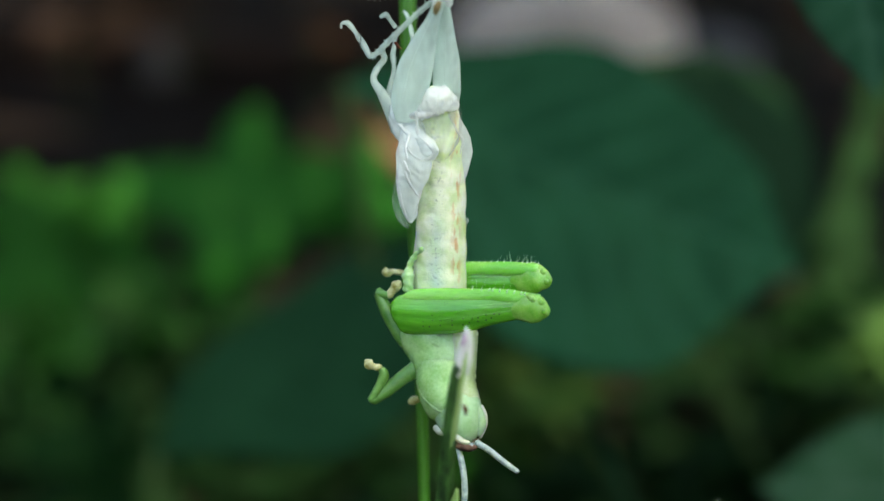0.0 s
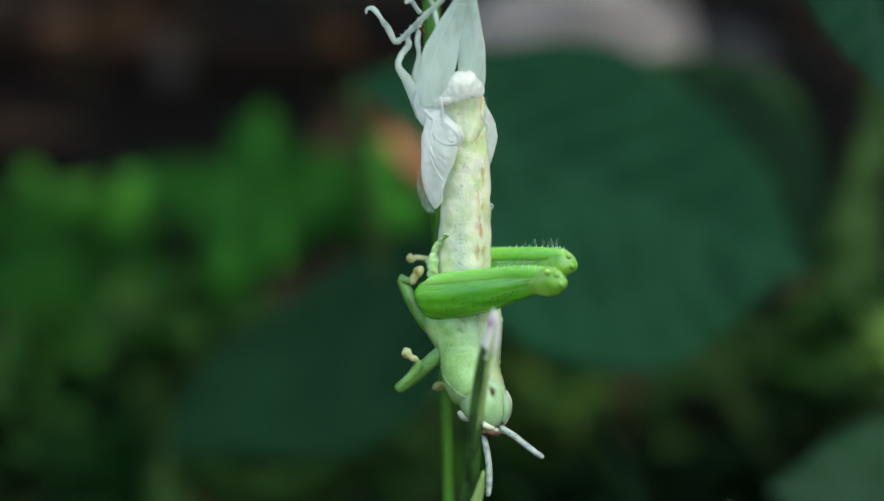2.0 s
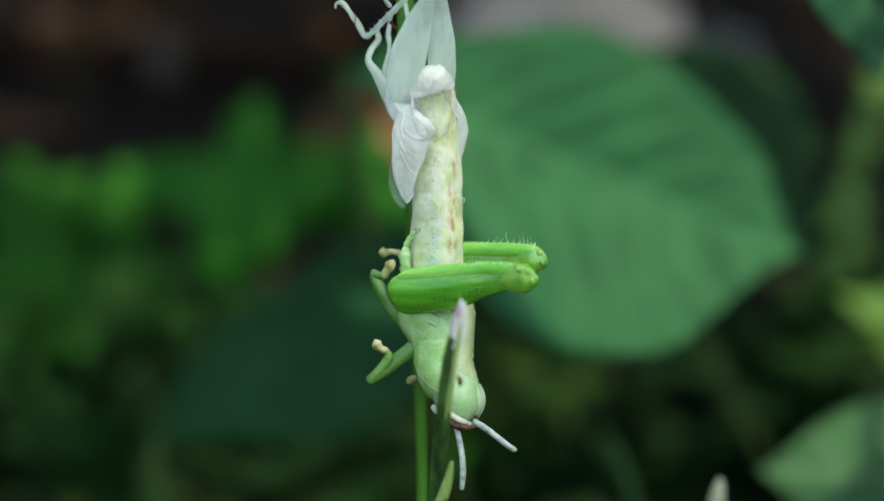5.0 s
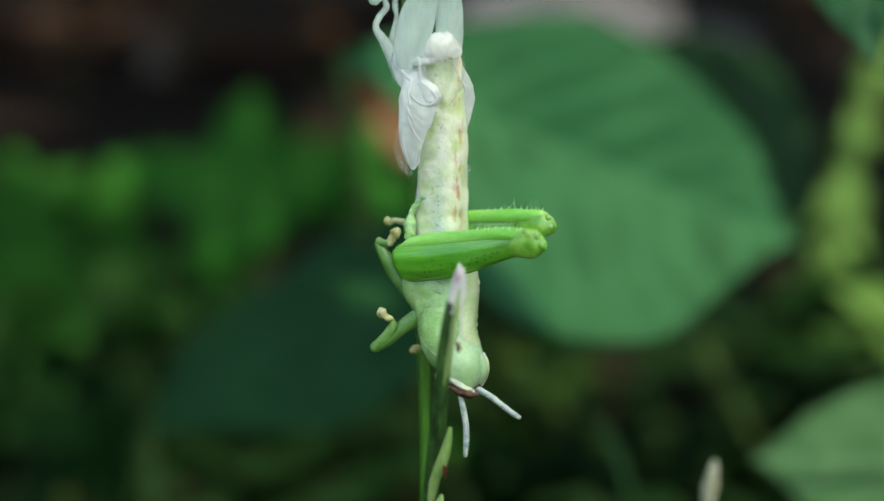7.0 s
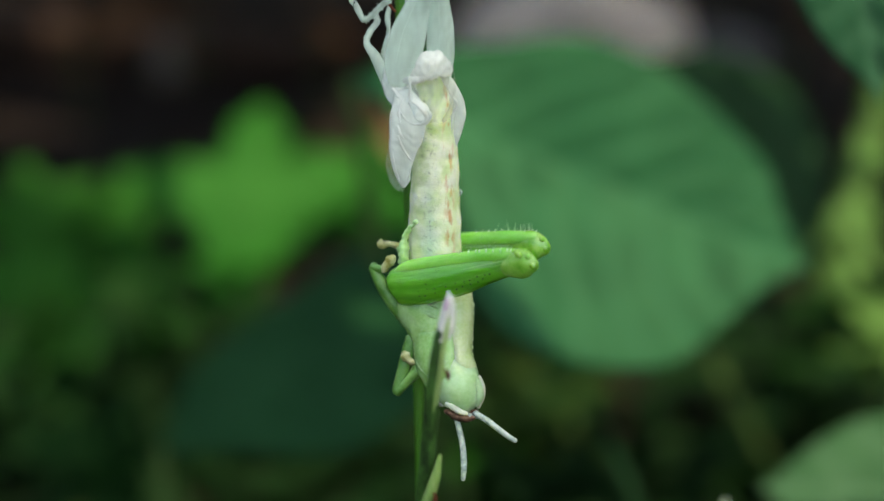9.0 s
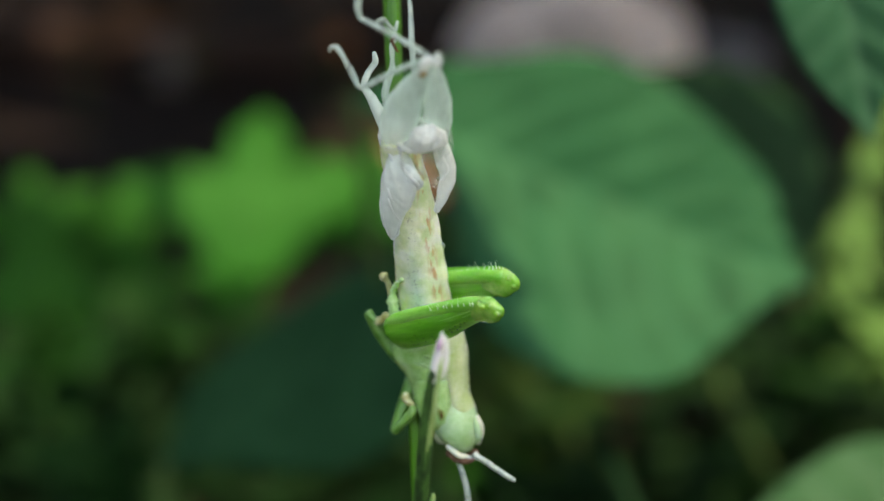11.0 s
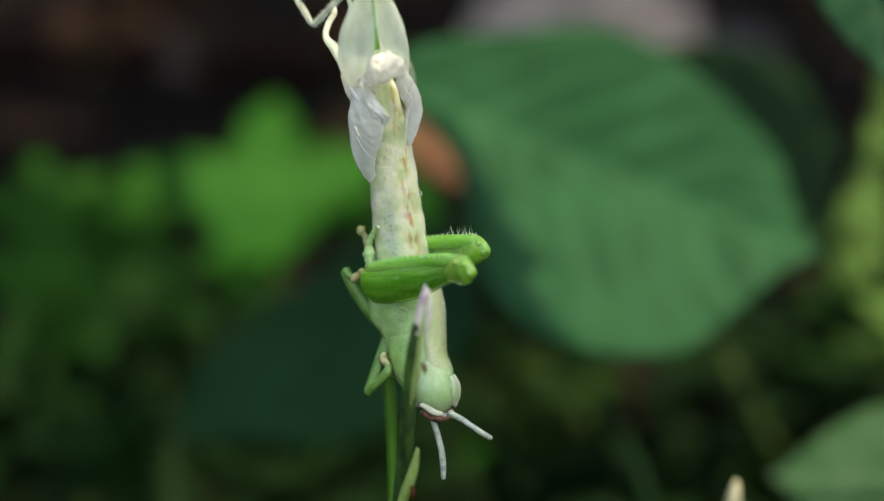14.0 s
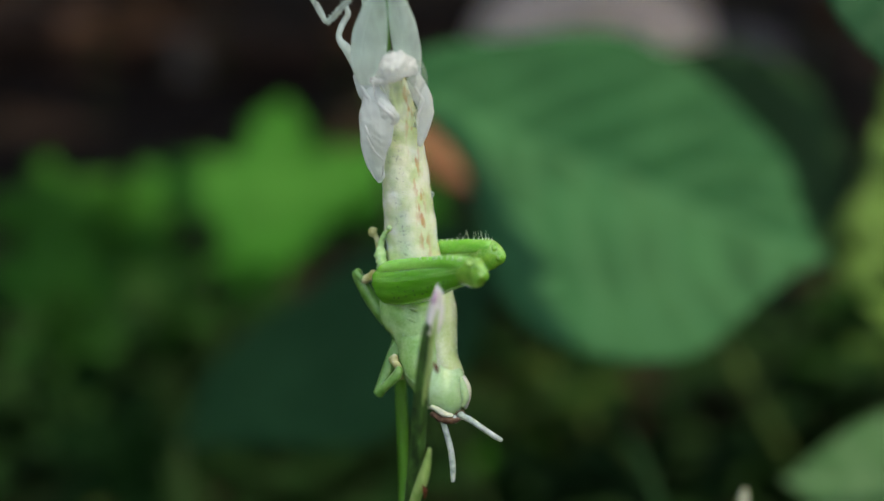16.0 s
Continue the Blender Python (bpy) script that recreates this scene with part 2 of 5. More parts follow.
ABDOMEN = abdomen_stuff()
FEMUR = femur_stuff()
TIBIA = sap("pale_green_shank", (0.14, 0.47, 0.055), (0.26, 0.60, 0.12), 600, 0.2, sss=0.9, stretch=(0.3, 1.5, 1), coat=0.5)
KNEE = sap("glassy_green_knee", (0.15, 0.51, 0.045), (0.35, 0.69, 0.13), 900, 0.05, sss=0.9, radius=0.0016, through=0.25, coat=1.0)
SPINE = sap("pale_spine", (0.45, 0.70, 0.35), (0.62, 0.80, 0.50), 900, 0.3)
THORAX = sap("thorax_green", (0.205, 0.43, 0.115), (0.395, 0.63, 0.265), 520, 0.2, sss=0.95, radius=0.0015, bumpy=0.2, coat=0.6)
FOLD = sap("pale_fold", (0.32, 0.56, 0.24), (0.46, 0.68, 0.36), 700, 0.2, sss=0.9, coat=0.6)
BACK_PLATE = sap("cream_back_plate", (0.414, 0.528, 0.245), (0.592, 0.672, 0.435), 500, 0.22, sss=0.95, radius=0.0015, bumpy=0.35, coat=0.5)
HEAD = sap("head_green", (0.31, 0.525, 0.25), (0.47, 0.67, 0.40), 380, 0.2, sss=0.95, radius=0.0015, coat=0.6)
EYE_RIM = sap("cream_eye_rim", (0.46, 0.50, 0.38), (0.60, 0.63, 0.50), 700, 0.3)
FACE = plain("brown_face_mottling", (0.018, 0.006, 0.004), (0.19, 0.11, 0.075), 1500, 0.4, 0.2, 0.0001)
FEELER = sap("milky_feeler", (0.18, 0.25, 0.23), (0.54, 0.61, 0.56), 2600, 0.3)
SMALL_LEG = sap("small_leg_green", (0.06, 0.19, 0.032), (0.155, 0.33, 0.088), 700, 0.3, sss=0.4)
FOOT = sap("straw_foot", (0.29, 0.27, 0.08), (0.63, 0.63, 0.39), 1000, 0.4)
SKIN = membrane("shed_cuticle", (0.87, 1.0, 0.93), 0.34, 0.09, 0.16)
SLEEVE = membrane("clear_sleeve_cuticle", (0.95, 1.0, 0.92), 0.80, 0.16, 0.4)
WING = membrane("wing_pad_cuticle", (0.97, 1.0, 0.98), 0.28, 0.09, 0.8, pleats=430)
CREASE = membrane("crease_cuticle", (0.97, 0.98, 0.97), 0.30, 0.12, 0.2)
CRUMPLED = membrane("crumpled_cuticle", (0.98, 0.98, 0.96), 0.30, 0.10, 0.35)
SKIN_LEG = membrane("shed_leg_cuticle", (0.78, 0.90, 0.83), 0.56, 0.2, 0.3)
RUST = plain("rust_brown_stain", (0.22, 0.14, 0.06), (0.42, 0.31, 0.17), 1500, 0.45, 0.2, 0.0001)
STEM = sap("grass_stem_green", (0.016, 0.088, 0.004), (0.044, 0.175, 0.009), 300, 0.42, sss=0.15, stretch=(2.16, 0.108, 2.16), coat=0.1)
STALK = sap("spike_axis_green", (0.004, 0.018, 0.005), (0.055, 0.15, 0.035), 650, 0.45, sss=0.15, stretch=(1.6, 0.5, 1.6), coat=0.08)
HUSK = sap("pale_husk", (0.144, 0.289, 0.063), (0.36, 0.471, 0.196), 420, 0.4, sss=0.3, stretch=(1.44, 0.228, 1.4))
STRAW = sap("dry_straw", (0.26, 0.27, 0.17), (0.60, 0.62, 0.50), 600, 0.5, sss=0.2, stretch=(1.4, 0.3, 1.4))
PINK = sap("white_and_mauve_husk", (0.46, 0.42, 0.44), (0.66, 0.68, 0.62), 260, 0.4, sss=0.3, stretch=(1.7, 0.34, 1.7))
MAUVE = plain("mauve_stigma", (0.34, 0.19, 0.33), (0.50, 0.34, 0.47), 1500, 0.6, 0.2, 0.0001)
MAROON = plain("maroon_anther", (0.06, 0.016, 0.010), (0.15, 0.05, 0.028), 1500, 0.6, 0.2, 0.0001)
BROAD = leaf_stuff("broad_leaf", (0.0053, 0.0465, 0.0200), (0.0110, 0.0745, 0.0325), (0.0200, 0.095, 0.047), 0.011)
SIDE_LEAF = leaf_stuff("grey_green_leaf", (0.013, 0.049, 0.021), (0.027, 0.080, 0.038), (0.042, 0.098, 0.056), 0.010)
# paler base colour stands in for sky sheen and light through the blade
SHEEN_LEAF = leaf_stuff("sheen_pale_leaf", (0.013, 0.062, 0.033), (0.024, 0.096, 0.052), (0.040, 0.120, 0.072), 0.006)
# leaf green lowered in the colour to look shaded
DEEP = leaf_stuff("shade_dark_leaf", (0.00317, 0.0202, 0.00748), (0.00634, 0.0317, 0.0128), (0.00968, 0.0378, 0.0167), 0.012)
FRESH = leaf_stuff("fresh_leaf", (0.005, 0.059, 0.007), (0.0105, 0.092, 0.013), (0.017, 0.104, 0.018), 0.008, 0.6, 0.2)
SHADE_HERB = leaf_stuff("half_shade_leaf", (0.006, 0.048, 0.006), (0.012, 0.080, 0.010), (0.016, 0.09, 0.014), 0.008, 0.6, 0.2)
# herb leaf green with the shade put into the colour
SHADY = leaf_stuff("shade_toned_leaf", (0.0014, 0.0140, 0.0022), (0.0028, 0.0225, 0.0036), (0.004, 0.026, 0.0045), 0.008, 0.7, 0.2)
# broad leaf green, darkened in the colour to stand for shade
DUSK = leaf_stuff("shade_darkened_leaf", (0.0040, 0.0305, 0.0110), (0.0082, 0.048, 0.0185), (0.0107, 0.0535, 0.0225), 0.012)
OLIVE = leaf_stuff("olive_leaf", (0.027, 0.075, 0.018), (0.053, 0.122, 0.034), (0.063, 0.134, 0.041), 0.012, 0.6, 0.2)
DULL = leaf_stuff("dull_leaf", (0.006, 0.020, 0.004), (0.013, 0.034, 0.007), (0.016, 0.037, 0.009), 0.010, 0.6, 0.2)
DEAD = leaf_stuff("dead_leaf", (0.0225, 0.0105, 0.00525), (0.05625, 0.027, 0.015), (0.0675, 0.0375, 0.0225), 0.008, 0.7, 0.15)
WITHERED = leaf_stuff("withered_leaf", (0.064, 0.033, 0.021), (0.118, 0.062, 0.040), (0.14, 0.08, 0.056), 0.008, 0.7, 0.2)
SOIL = plain("dark_soil", (0.0026, 0.00182, 0.00169), (0.0117, 0.00715, 0.0065), 14, 0.9, 0.8, 0.01)
STONE = plain("pale_stone", (0.43, 0.345, 0.335), (0.66, 0.55, 0.53), 18, 0.8, 0.5, 0.004)
WOOD = plain("dead_wood", (0.010, 0.006, 0.0052), (0.042, 0.025, 0.021), 22, 0.85, 0.6, 0.004, (0.6, 3.6, 3.6))
TWIG = plain("green_twig", (0.03, 0.06, 0.02), (0.07, 0.12, 0.04), 120, 0.6, 0.3, 0.0005)
# ground cover green, deep shade included in the colour
DEEP_SHADE = leaf_stuff("deep_shade_tint", (0.0012, 0.0092, 0.0020), (0.0026, 0.0160, 0.0038), (0.0036, 0.0185, 0.0050), 0.008, 0.7, 0.12)

# ---- ground: one sheet of dark soil to the horizon ----
def build_ground():
    bm = bmesh.new()
    cuts = [-60, -8, -2, -0.6] + [-0.4 + 0.025 * i for i in range(105)] + [2.6, 3.5, 6, 12, 60]
    cross = [-60, -8, -3] + [-1.5 + 0.03 * i for i in range(101)] + [3, 8, 60]
    rows = []
    for y in cuts:
        row = []
        for x in cross:
            near = abs(x) < 1.6 and -0.5 < y < 2.6
            z = 0.016 * noise.fractal(Vector((x * 5, y * 5, 0)), 0.9, 2.0, 4) if near else 0.0
            z += 0.09 * max(0.0, min(1.0, (y - 0.7) / 1.2)) if y < 20 else 0.0
            row.append(bm.verts.new((x, y, z)))
        rows.append(row)
    for a, b in zip(rows, rows[1:]):
        for i in range(len(cross) - 1):
            bm.faces.new((a[i], a[i + 1], b[i + 1], b[i]))
    ob = part("ground", bm, SOIL, None, "dark damp soil under the herbs")
    return tagged(ob, category="soil", kind="structure")


def floor_z(x, y):
    return 0.016 * noise.fractal(Vector((x * 5, y * 5, 0)), 0.9, 2.0, 4) + 0.09 * max(0.0, min(1.0, (y - 0.7) / 1.2))


build_ground()


# ---- leaves and herbs ----
def blade(length, profile, cup=0.15, droop=0.2, wave=0.0, thick=0.0004, nx=28, ny=12, lobes=0, lobe=0.0, seed=0.0, quilt=0.004, lower=None, arc=0.0):
    """A leaf blade along +x from its stalk, its upper face to +z. profile: half widths at even steps, lower: those of the -y half where they differ."""
    bm = bmesh.new()
    prof = np.array(profile, float) * length
    fine = [q[0] for q in spline([(p,) for p in prof], 8)]
    fine_low = [q[0] for q in spline([(p * length,) for p in lower], 8)] if lower else fine
    grid_at = np.linspace(0, 1, len(fine))
    layers = []
    for face in (0, 1):
        rows = []
        for i in range(nx + 1):
            s = i / nx
            halves = [max(0.0004, float(np.interp(s, grid_at, f))) for f in (fine_low, fine)]
            if lobes:
                halves = [h * (1 - lobe * (0.5 + 0.5 * math.cos(s * lobes * 2 * math.pi)) * min(1, s * 4)) for h in halves]
            row = []
            for j in range(ny + 1):
                v = -1 + 2 * j / ny
                y = v * halves[v > 0]
                x = s * length + (0.10 * length * abs(v) ** 2 * (s - 0.15) * -0.6)
                z = cup * abs(y) - droop * length * s * s + wave * length * noise.noise(Vector((x * 40 + seed, y * 40, seed)))
                z += quilt * length * math.sin(s * 48 - abs(v) * 9 - arc * v * v) * (1 - abs(v) ** (3 if arc else 1))
                row.append(bm.verts.new((x, y, z - face * thick)))
            rows.append(row)
        layers.append(rows)
        for a, b in zip(rows, rows[1:]):
            for j in range(ny):
                f = (a[j], b[j], b[j + 1], a[j + 1])
                bm.faces.new(f if face == 0 else f[::-1])
    up, lo = layers
    for i in range(nx):
        bm.faces.new((up[i][0], lo[i][0], lo[i + 1][0], up[i + 1][0]))
        bm.faces.new((up[i][ny], up[i + 1][ny], lo[i + 1][ny], lo[i][ny]))
    for j in range(ny):
        bm.faces.new((up[0][j], up[0][j + 1], lo[0][j + 1], lo[0][j]))
        bm.faces.new((up[nx][j], lo[nx][j], lo[nx][j + 1], up[nx][j + 1]))
    return bm


def palmate(size, tips, base=0.52, width=24.0, cup=0.12, seed=0.0, thick=0.0004, rings=9, n=108):
    """A lobed leaf round its stalk's end, +x its main axis, its upper face to +z. tips: (degrees, length) of each lobe."""
    bm = bmesh.new()
    layers = []
    for face in (0, 1):
        mid = bm.verts.new((0, 0, -face * thick))
        rows = []
        for i in range(1, rings + 1):
            row = []
            for k in range(n):
                a = 360.0 * k / n
                r = base
                for at, far in tips:
                    d = abs((a - at + 180) % 360 - 180)
                    r = max(r, base + (far - base) * math.exp(-(d / width) ** 2.2))
                r *= 1 + 0.045 * math.sin(radians(a) * 19 + seed) + 0.05 * noise.noise(Vector((a * 0.05, seed, 0)))
                s = i / rings
                x, y = r * s * size * math.cos(radians(a)), r * s * size * math.sin(radians(a))
                z = -cup * size * s * s * r + 0.05 * size * noise.noise(Vector((x, y, seed * 0.01)) * 60)
                row.append(bm.verts.new((x, y, z - face * thick)))
            rows.append(row)
        layers.append(rows)
        for k in range(n):
            f = (mid, rows[0][k], rows[0][(k + 1) % n])
            bm.faces.new(f if face == 0 else f[::-1])
            for p, q in zip(rows, rows[1:]):
                f = (p[k], q[k], q[(k + 1) % n], p[(k + 1) % n])
                bm.faces.new(f if face == 0 else f[::-1])
    up, lo = layers[0][-1], layers[1][-1]
    for k in range(n):
        bm.faces.new((up[k], lo[k], lo[(k + 1) % n], up[(k + 1) % n]))
    return bm


def facing(base, tip, normal):
    """The pose of a blade from base towards tip whose upper face looks along normal."""
    x = (Vector(tip) - Vector(base)).normalized()
    z = (Vector(normal) - x * Vector(normal).dot(x)).normalized()
    y = z.cross(x)
    m = Matrix((x, y, z)).transposed().to_4x4()
    return Matrix.Translation(base) @ m


HEART = [0.10, 0.36, 0.46, 0.47, 0.44, 0.37, 0.26, 0.13, 0.01]
OVAL = [0.03, 0.20, 0.31, 0.35, 0.34, 0.28, 0.19, 0.09, 0.01]
ROUND = [0.14, 0.40, 0.50, 0.52, 0.50, 0.44, 0.34, 0.19, 0.02]


def stalk_to_ground(parent, top, root, r, material=None, bend=0.3):
    """A leaf stalk in world space from the ground up to top."""
    top, root = Vector(top), Vector(root)
    mid = top.lerp(root, 0.5) + Vector(((top.x - root.x) * bend, (top.y - root.y) * bend, 0.02))
    bm = bmesh.new()
    rows = [(*root, r * 1.2, r * 1.2), (*mid, r, r), (*top, r * 0.8, r * 0.8)]
    sweep(bm, rows, seg=8, steps=6)
    part("leaf_stalk", bm, material or TWIG, parent)


def herb(name, label, leaves, root, material, category="plant", r=0.0009, group=""):
    """A low plant: leaves (base, tip, normal, profile, options), each on a stalk from one root."""
    root = Vector((root[0], root[1], floor_z(root[0], root[1]) - 0.004))
    plant = thing(name, label, category, group=group)
    for base, tip, normal, profile, opts in leaves:
        L = (Vector(tip) - Vector(base)).length
        bm = palmate(L, profile, **opts) if isinstance(profile[0], tuple) else blade(L, profile, **opts)
        lf = part("leaf", bm, material, plant)
        lf.matrix_basis = facing(base, tip, normal)
        stalk_to_ground(plant, Vector(base) + Vector((0, 0, -0.0006)), root + Vector((random.uniform(-.004, .004), random.uniform(-.004, .004), 0)), r, TWIG)
    return plant


BACK = REF.to_3x3() @ Vector((0, 0, 1))
UPV = REF.to_3x3() @ Vector((0, 1, 0))
RGT = REF.to_3x3() @ Vector((1, 0, 0))


def toward(r, u, b):
    return (RGT * r + UPV * u + BACK * b).normalized()


# the broad rounded leaf behind the insect: its midrib runs slightly downhill, the lower half is the fuller
herb("broadleaf_herb", "broad rounded blue-green leaf on a stalk behind the grasshopper",
     [(ahead(612, 146, 0.258), ahead(1424, 472, 0.238), toward(-0.05, 0.38, 0.92), [0.017, 0.09, 0.148, 0.195, 0.247, 0.275, 0.275, 0.255, 0.228, 0.195, 0.150, 0.02],
       dict(lower=[0.010, 0.034, 0.068, 0.112, 0.205, 0.320, 0.378, 0.395, 0.385, 0.350, 0.270, 0.02], cup=0.17, droop=0.03, wave=0.020, nx=96, ny=48, quilt=0.0024, arc=7.0))],
     (0.02, 0.16), BROAD, r=0.0014)
# a second leaf in its shade, which the dark colour mostly supplies
herb("broadleaf_herb", "broad leaf half hidden behind a larger leaf, coloured dark as in its shade",
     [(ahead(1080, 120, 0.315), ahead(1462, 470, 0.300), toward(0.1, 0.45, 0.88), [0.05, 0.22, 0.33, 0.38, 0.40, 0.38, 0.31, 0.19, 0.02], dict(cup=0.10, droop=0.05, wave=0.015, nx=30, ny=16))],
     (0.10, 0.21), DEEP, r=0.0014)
# the dark leaf low behind the stem, its shade partly put into the colour
herb("shaded_herb", "large leaf low behind the stem, coloured dark as in deep shade",
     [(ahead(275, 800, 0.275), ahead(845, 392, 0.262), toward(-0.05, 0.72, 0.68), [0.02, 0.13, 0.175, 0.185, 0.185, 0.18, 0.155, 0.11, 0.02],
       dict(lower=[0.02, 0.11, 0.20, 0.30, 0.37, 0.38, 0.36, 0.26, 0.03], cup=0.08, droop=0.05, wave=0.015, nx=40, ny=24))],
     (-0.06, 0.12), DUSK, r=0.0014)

# lobed fresh herbs at the left
def lobed(center, size, d, turn, material=FRESH, label="fresh bright green lobed leaves of a small herb", n=5, root=None, lean=0.5):
    c = ahead(*center, d)
    k = size / 2400 * d
    rows = []
    for i in range(n):
        ang = radians(turn + i * 360 / n + random.uniform(-12, 12))
        tip = c + (RGT * math.cos(ang) + UPV * math.sin(ang) * 0.8) * k * random.uniform(0.85, 1.15) + BACK * random.uniform(-0.006, 0.006)
        rows.append((c, tip, toward(random.uniform(-.3, .3), 0.8, lean), [0.08, 0.28, 0.40, 0.45, 0.45, 0.40, 0.31, 0.17, 0.02], dict(cup=0.15, droop=0.12, wave=0.05, lobes=3, lobe=0.16, seed=i * 3.1, nx=24, ny=10)))
    return herb("small_herb", label, rows, root or (c.x, c.y + 0.01), material, group="low herbs")


def star(center, size, d, axis, tips, material, label, lean=0.9, **opts):
    """A herb with one palmate leaf, its lobes about a point in view, axis in degrees from the right."""
    c = ahead(*center, d)
    tip = c + (RGT * math.cos(radians(axis)) + UPV * math.sin(radians(axis))) * (size / 2400 * d)
    return herb("lobed_herb", label, [(c, tip, toward(0.05, 0.45, lean), tips, opts)], (c.x, c.y + 0.01), material, group="low herbs")


BRIGHT = "fresh bright green lobed leaf of a small herb"
MID = "mid green herb leaf close to the soil"
star((440, 365), 200, 0.46, 140, [(28, 1.05), (-55, 1.0), (-118, 1.2), (115, 1.05)], FRESH, BRIGHT, seed=1.0)
star((612, 352), 135, 0.48, 60, [(0, 1.0), (75, 0.9), (-75, 1.0), (150, 0.8)], FRESH, BRIGHT, seed=2.0)
star((265, 345), 80, 0.50, 150, [(0, 1.0), (80, 0.9), (-80, 0.9)], FRESH, BRIGHT, seed=3.0)
star((45, 395), 120, 0.47, 100, [(0, 0.9), (70, 1.0), (-70, 1.1), (140, 0.9), (-140, 0.9)], SHADE_HERB, MID, seed=4.0)
star((170, 420), 120, 0.48, 60, [(0, 0.9), (70, 1.0), (-70, 0.9), (140, 0.9), (-140, 0.9)], SHADE_HERB, MID, seed=5.0)
star((20, 500), 120, 0.45, 20, [(0, 1.0), (70, 0.8), (-70, 1.0), (150, 0.9)], SHADE_HERB, MID, seed=6.0)
star((60, 650), 110, 0.42, 80, [(0, 1.0), (70, 0.8), (-70, 1.0), (150, 0.9)], SHADE_HERB, MID, seed=7.0)
star((240, 520), 90, 0.45, 30, [(0, 1.0), (80, 0.8), (-80, 1.0)], SHADE_HERB, MID, seed=8.0)
lobed((110, 560), 110, 0.44, 0, SHADE_HERB, "mid green herb leaves close to the soil", 6)
lobed((390, 480), 70, 0.45, 20, FRESH)
# SHADY herbs: the same leaves in a colour darkened for shade
lobed((70, 640), 150, 0.33, 20, SHADY, "herb leaves close to the soil, darkened as in shade")
lobed((250, 560), 120, 0.37, 60, SHADY, "herb leaves close to the soil, darkened as in shade")
lobed((170, 830), 160, 0.30, 10, SHADY, "herb leaves close to the soil, darkened as in shade")
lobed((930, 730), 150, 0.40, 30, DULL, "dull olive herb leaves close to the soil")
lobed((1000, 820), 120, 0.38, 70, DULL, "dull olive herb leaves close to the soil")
lobed((870, 850), 110, 0.38, 10, SHADE_HERB, "mid green herb leaves close to the soil")
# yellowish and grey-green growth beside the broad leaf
lobed((1490, 560), 120, 0.38, 50, SHADY, "herb leaves close to the soil, darkened as in shade", 6)
lobed((1560, 600), 110, 0.33, 10, OLIVE, "yellowish green downy leaves of a small herb", 6)
lobed((1420, 660), 90, 0.37, 10, SHADY, "herb leaves close to the soil, darkened as in shade")
side_leaf = herb("side_leaf_herb", "mid green oval leaf catching light beside the path",
                 [(ahead(1780, 890, 0.205), ahead(1345, 850, 0.215), toward(0.0, 0.6, 0.8), [0.05, 0.24, 0.33, 0.37, 0.37, 0.33, 0.26, 0.16, 0.02], dict(cup=0.10, droop=0.06, wave=0.02, nx=40, ny=20))],
                 (0.12, 0.10), SIDE_LEAF)
tall_leaf = herb("tall_leaf_herb", "blue-green hanging leaf with fine parallel veins",
                 [(ahead(1450, -480, 0.165), ahead(1566, 185, 0.172), toward(-0.2, 0.5, 0.8), [0.04, 0.10, 0.15, 0.185, 0.20, 0.19, 0.16, 0.10, 0.01], dict(cup=0.12, droop=0.03, wave=0.01, nx=40, ny=16))],
                 (0.36, 0.05), SHEEN_LEAF)


def drooping_plume():
    """A nodding flower plume beside the broad leaf: an arched stalk thick with small downy bracts."""
    ob = thing("nodding_plume", "yellowish green downy flower plume nodding on an arched stalk", "flower plume")
    line = [ahead(a, b, d) for a, b, d in ((1650, 60, 0.325), (1625, 20, 0.32), (1594, 60, 0.315), (1558, 170, 0.31), (1526, 290, 0.305), (1498, 400, 0.30), (1476, 490, 0.295))]
    root = Vector((line[0].x + 0.03, line[0].y + 0.03, 0))
    root.z = floor_z(root.x, root.y) - 0.004
    bm = bmesh.new()
    sweep(bm, [(*root, 0.0012, 0.0012), (*root.lerp(line[0], 0.6), 0.001, 0.001)] + [(*p, 0.0008, 0.0008) for p in line], seg=8, steps=6)
    part("stem", bm, TWIG, ob)
    rnd = random.Random(21)
    shapes = []
    for k in range(4):
        bm = blade(0.0095, [0.03, 0.16, 0.24, 0.27, 0.25, 0.20, 0.14, 0.07, 0.01], cup=0.3, droop=0.25, wave=0.03, nx=8, ny=4, seed=k * 2.0, quilt=0.0)
        me = bpy.data.meshes.new("bract")
        bm.to_mesh(me)
        bm.free()
        me.materials.append(OLIVE)
        shapes.append(me)
    fine = spline([tuple(p) for p in line[2:]], 12)
    for k in range(150):
        s = rnd.random() ** 0.85
        q = Vector(fine[int(s * (len(fine) - 1))])
        ang = rnd.uniform(0, 6.283)
        out = Vector((math.cos(ang), math.sin(ang), 0)) * rnd.uniform(0.5, 1.0) + Vector((-0.15, 0, rnd.uniform(-1.1, -0.3)))
        ob_k = new("bract", shapes[k % 4])
        ob_k.parent = ob
        size = rnd.uniform(0.7, 1.25) * (1.0 - 0.35 * abs(s - 0.6))
        ob_k.matrix_basis = facing(q, q + out, Vector((rnd.uniform(-.5, .5), -0.6, 1.0))) @ Matrix.Scale(size, 4)
    return ob


drooping_plume()

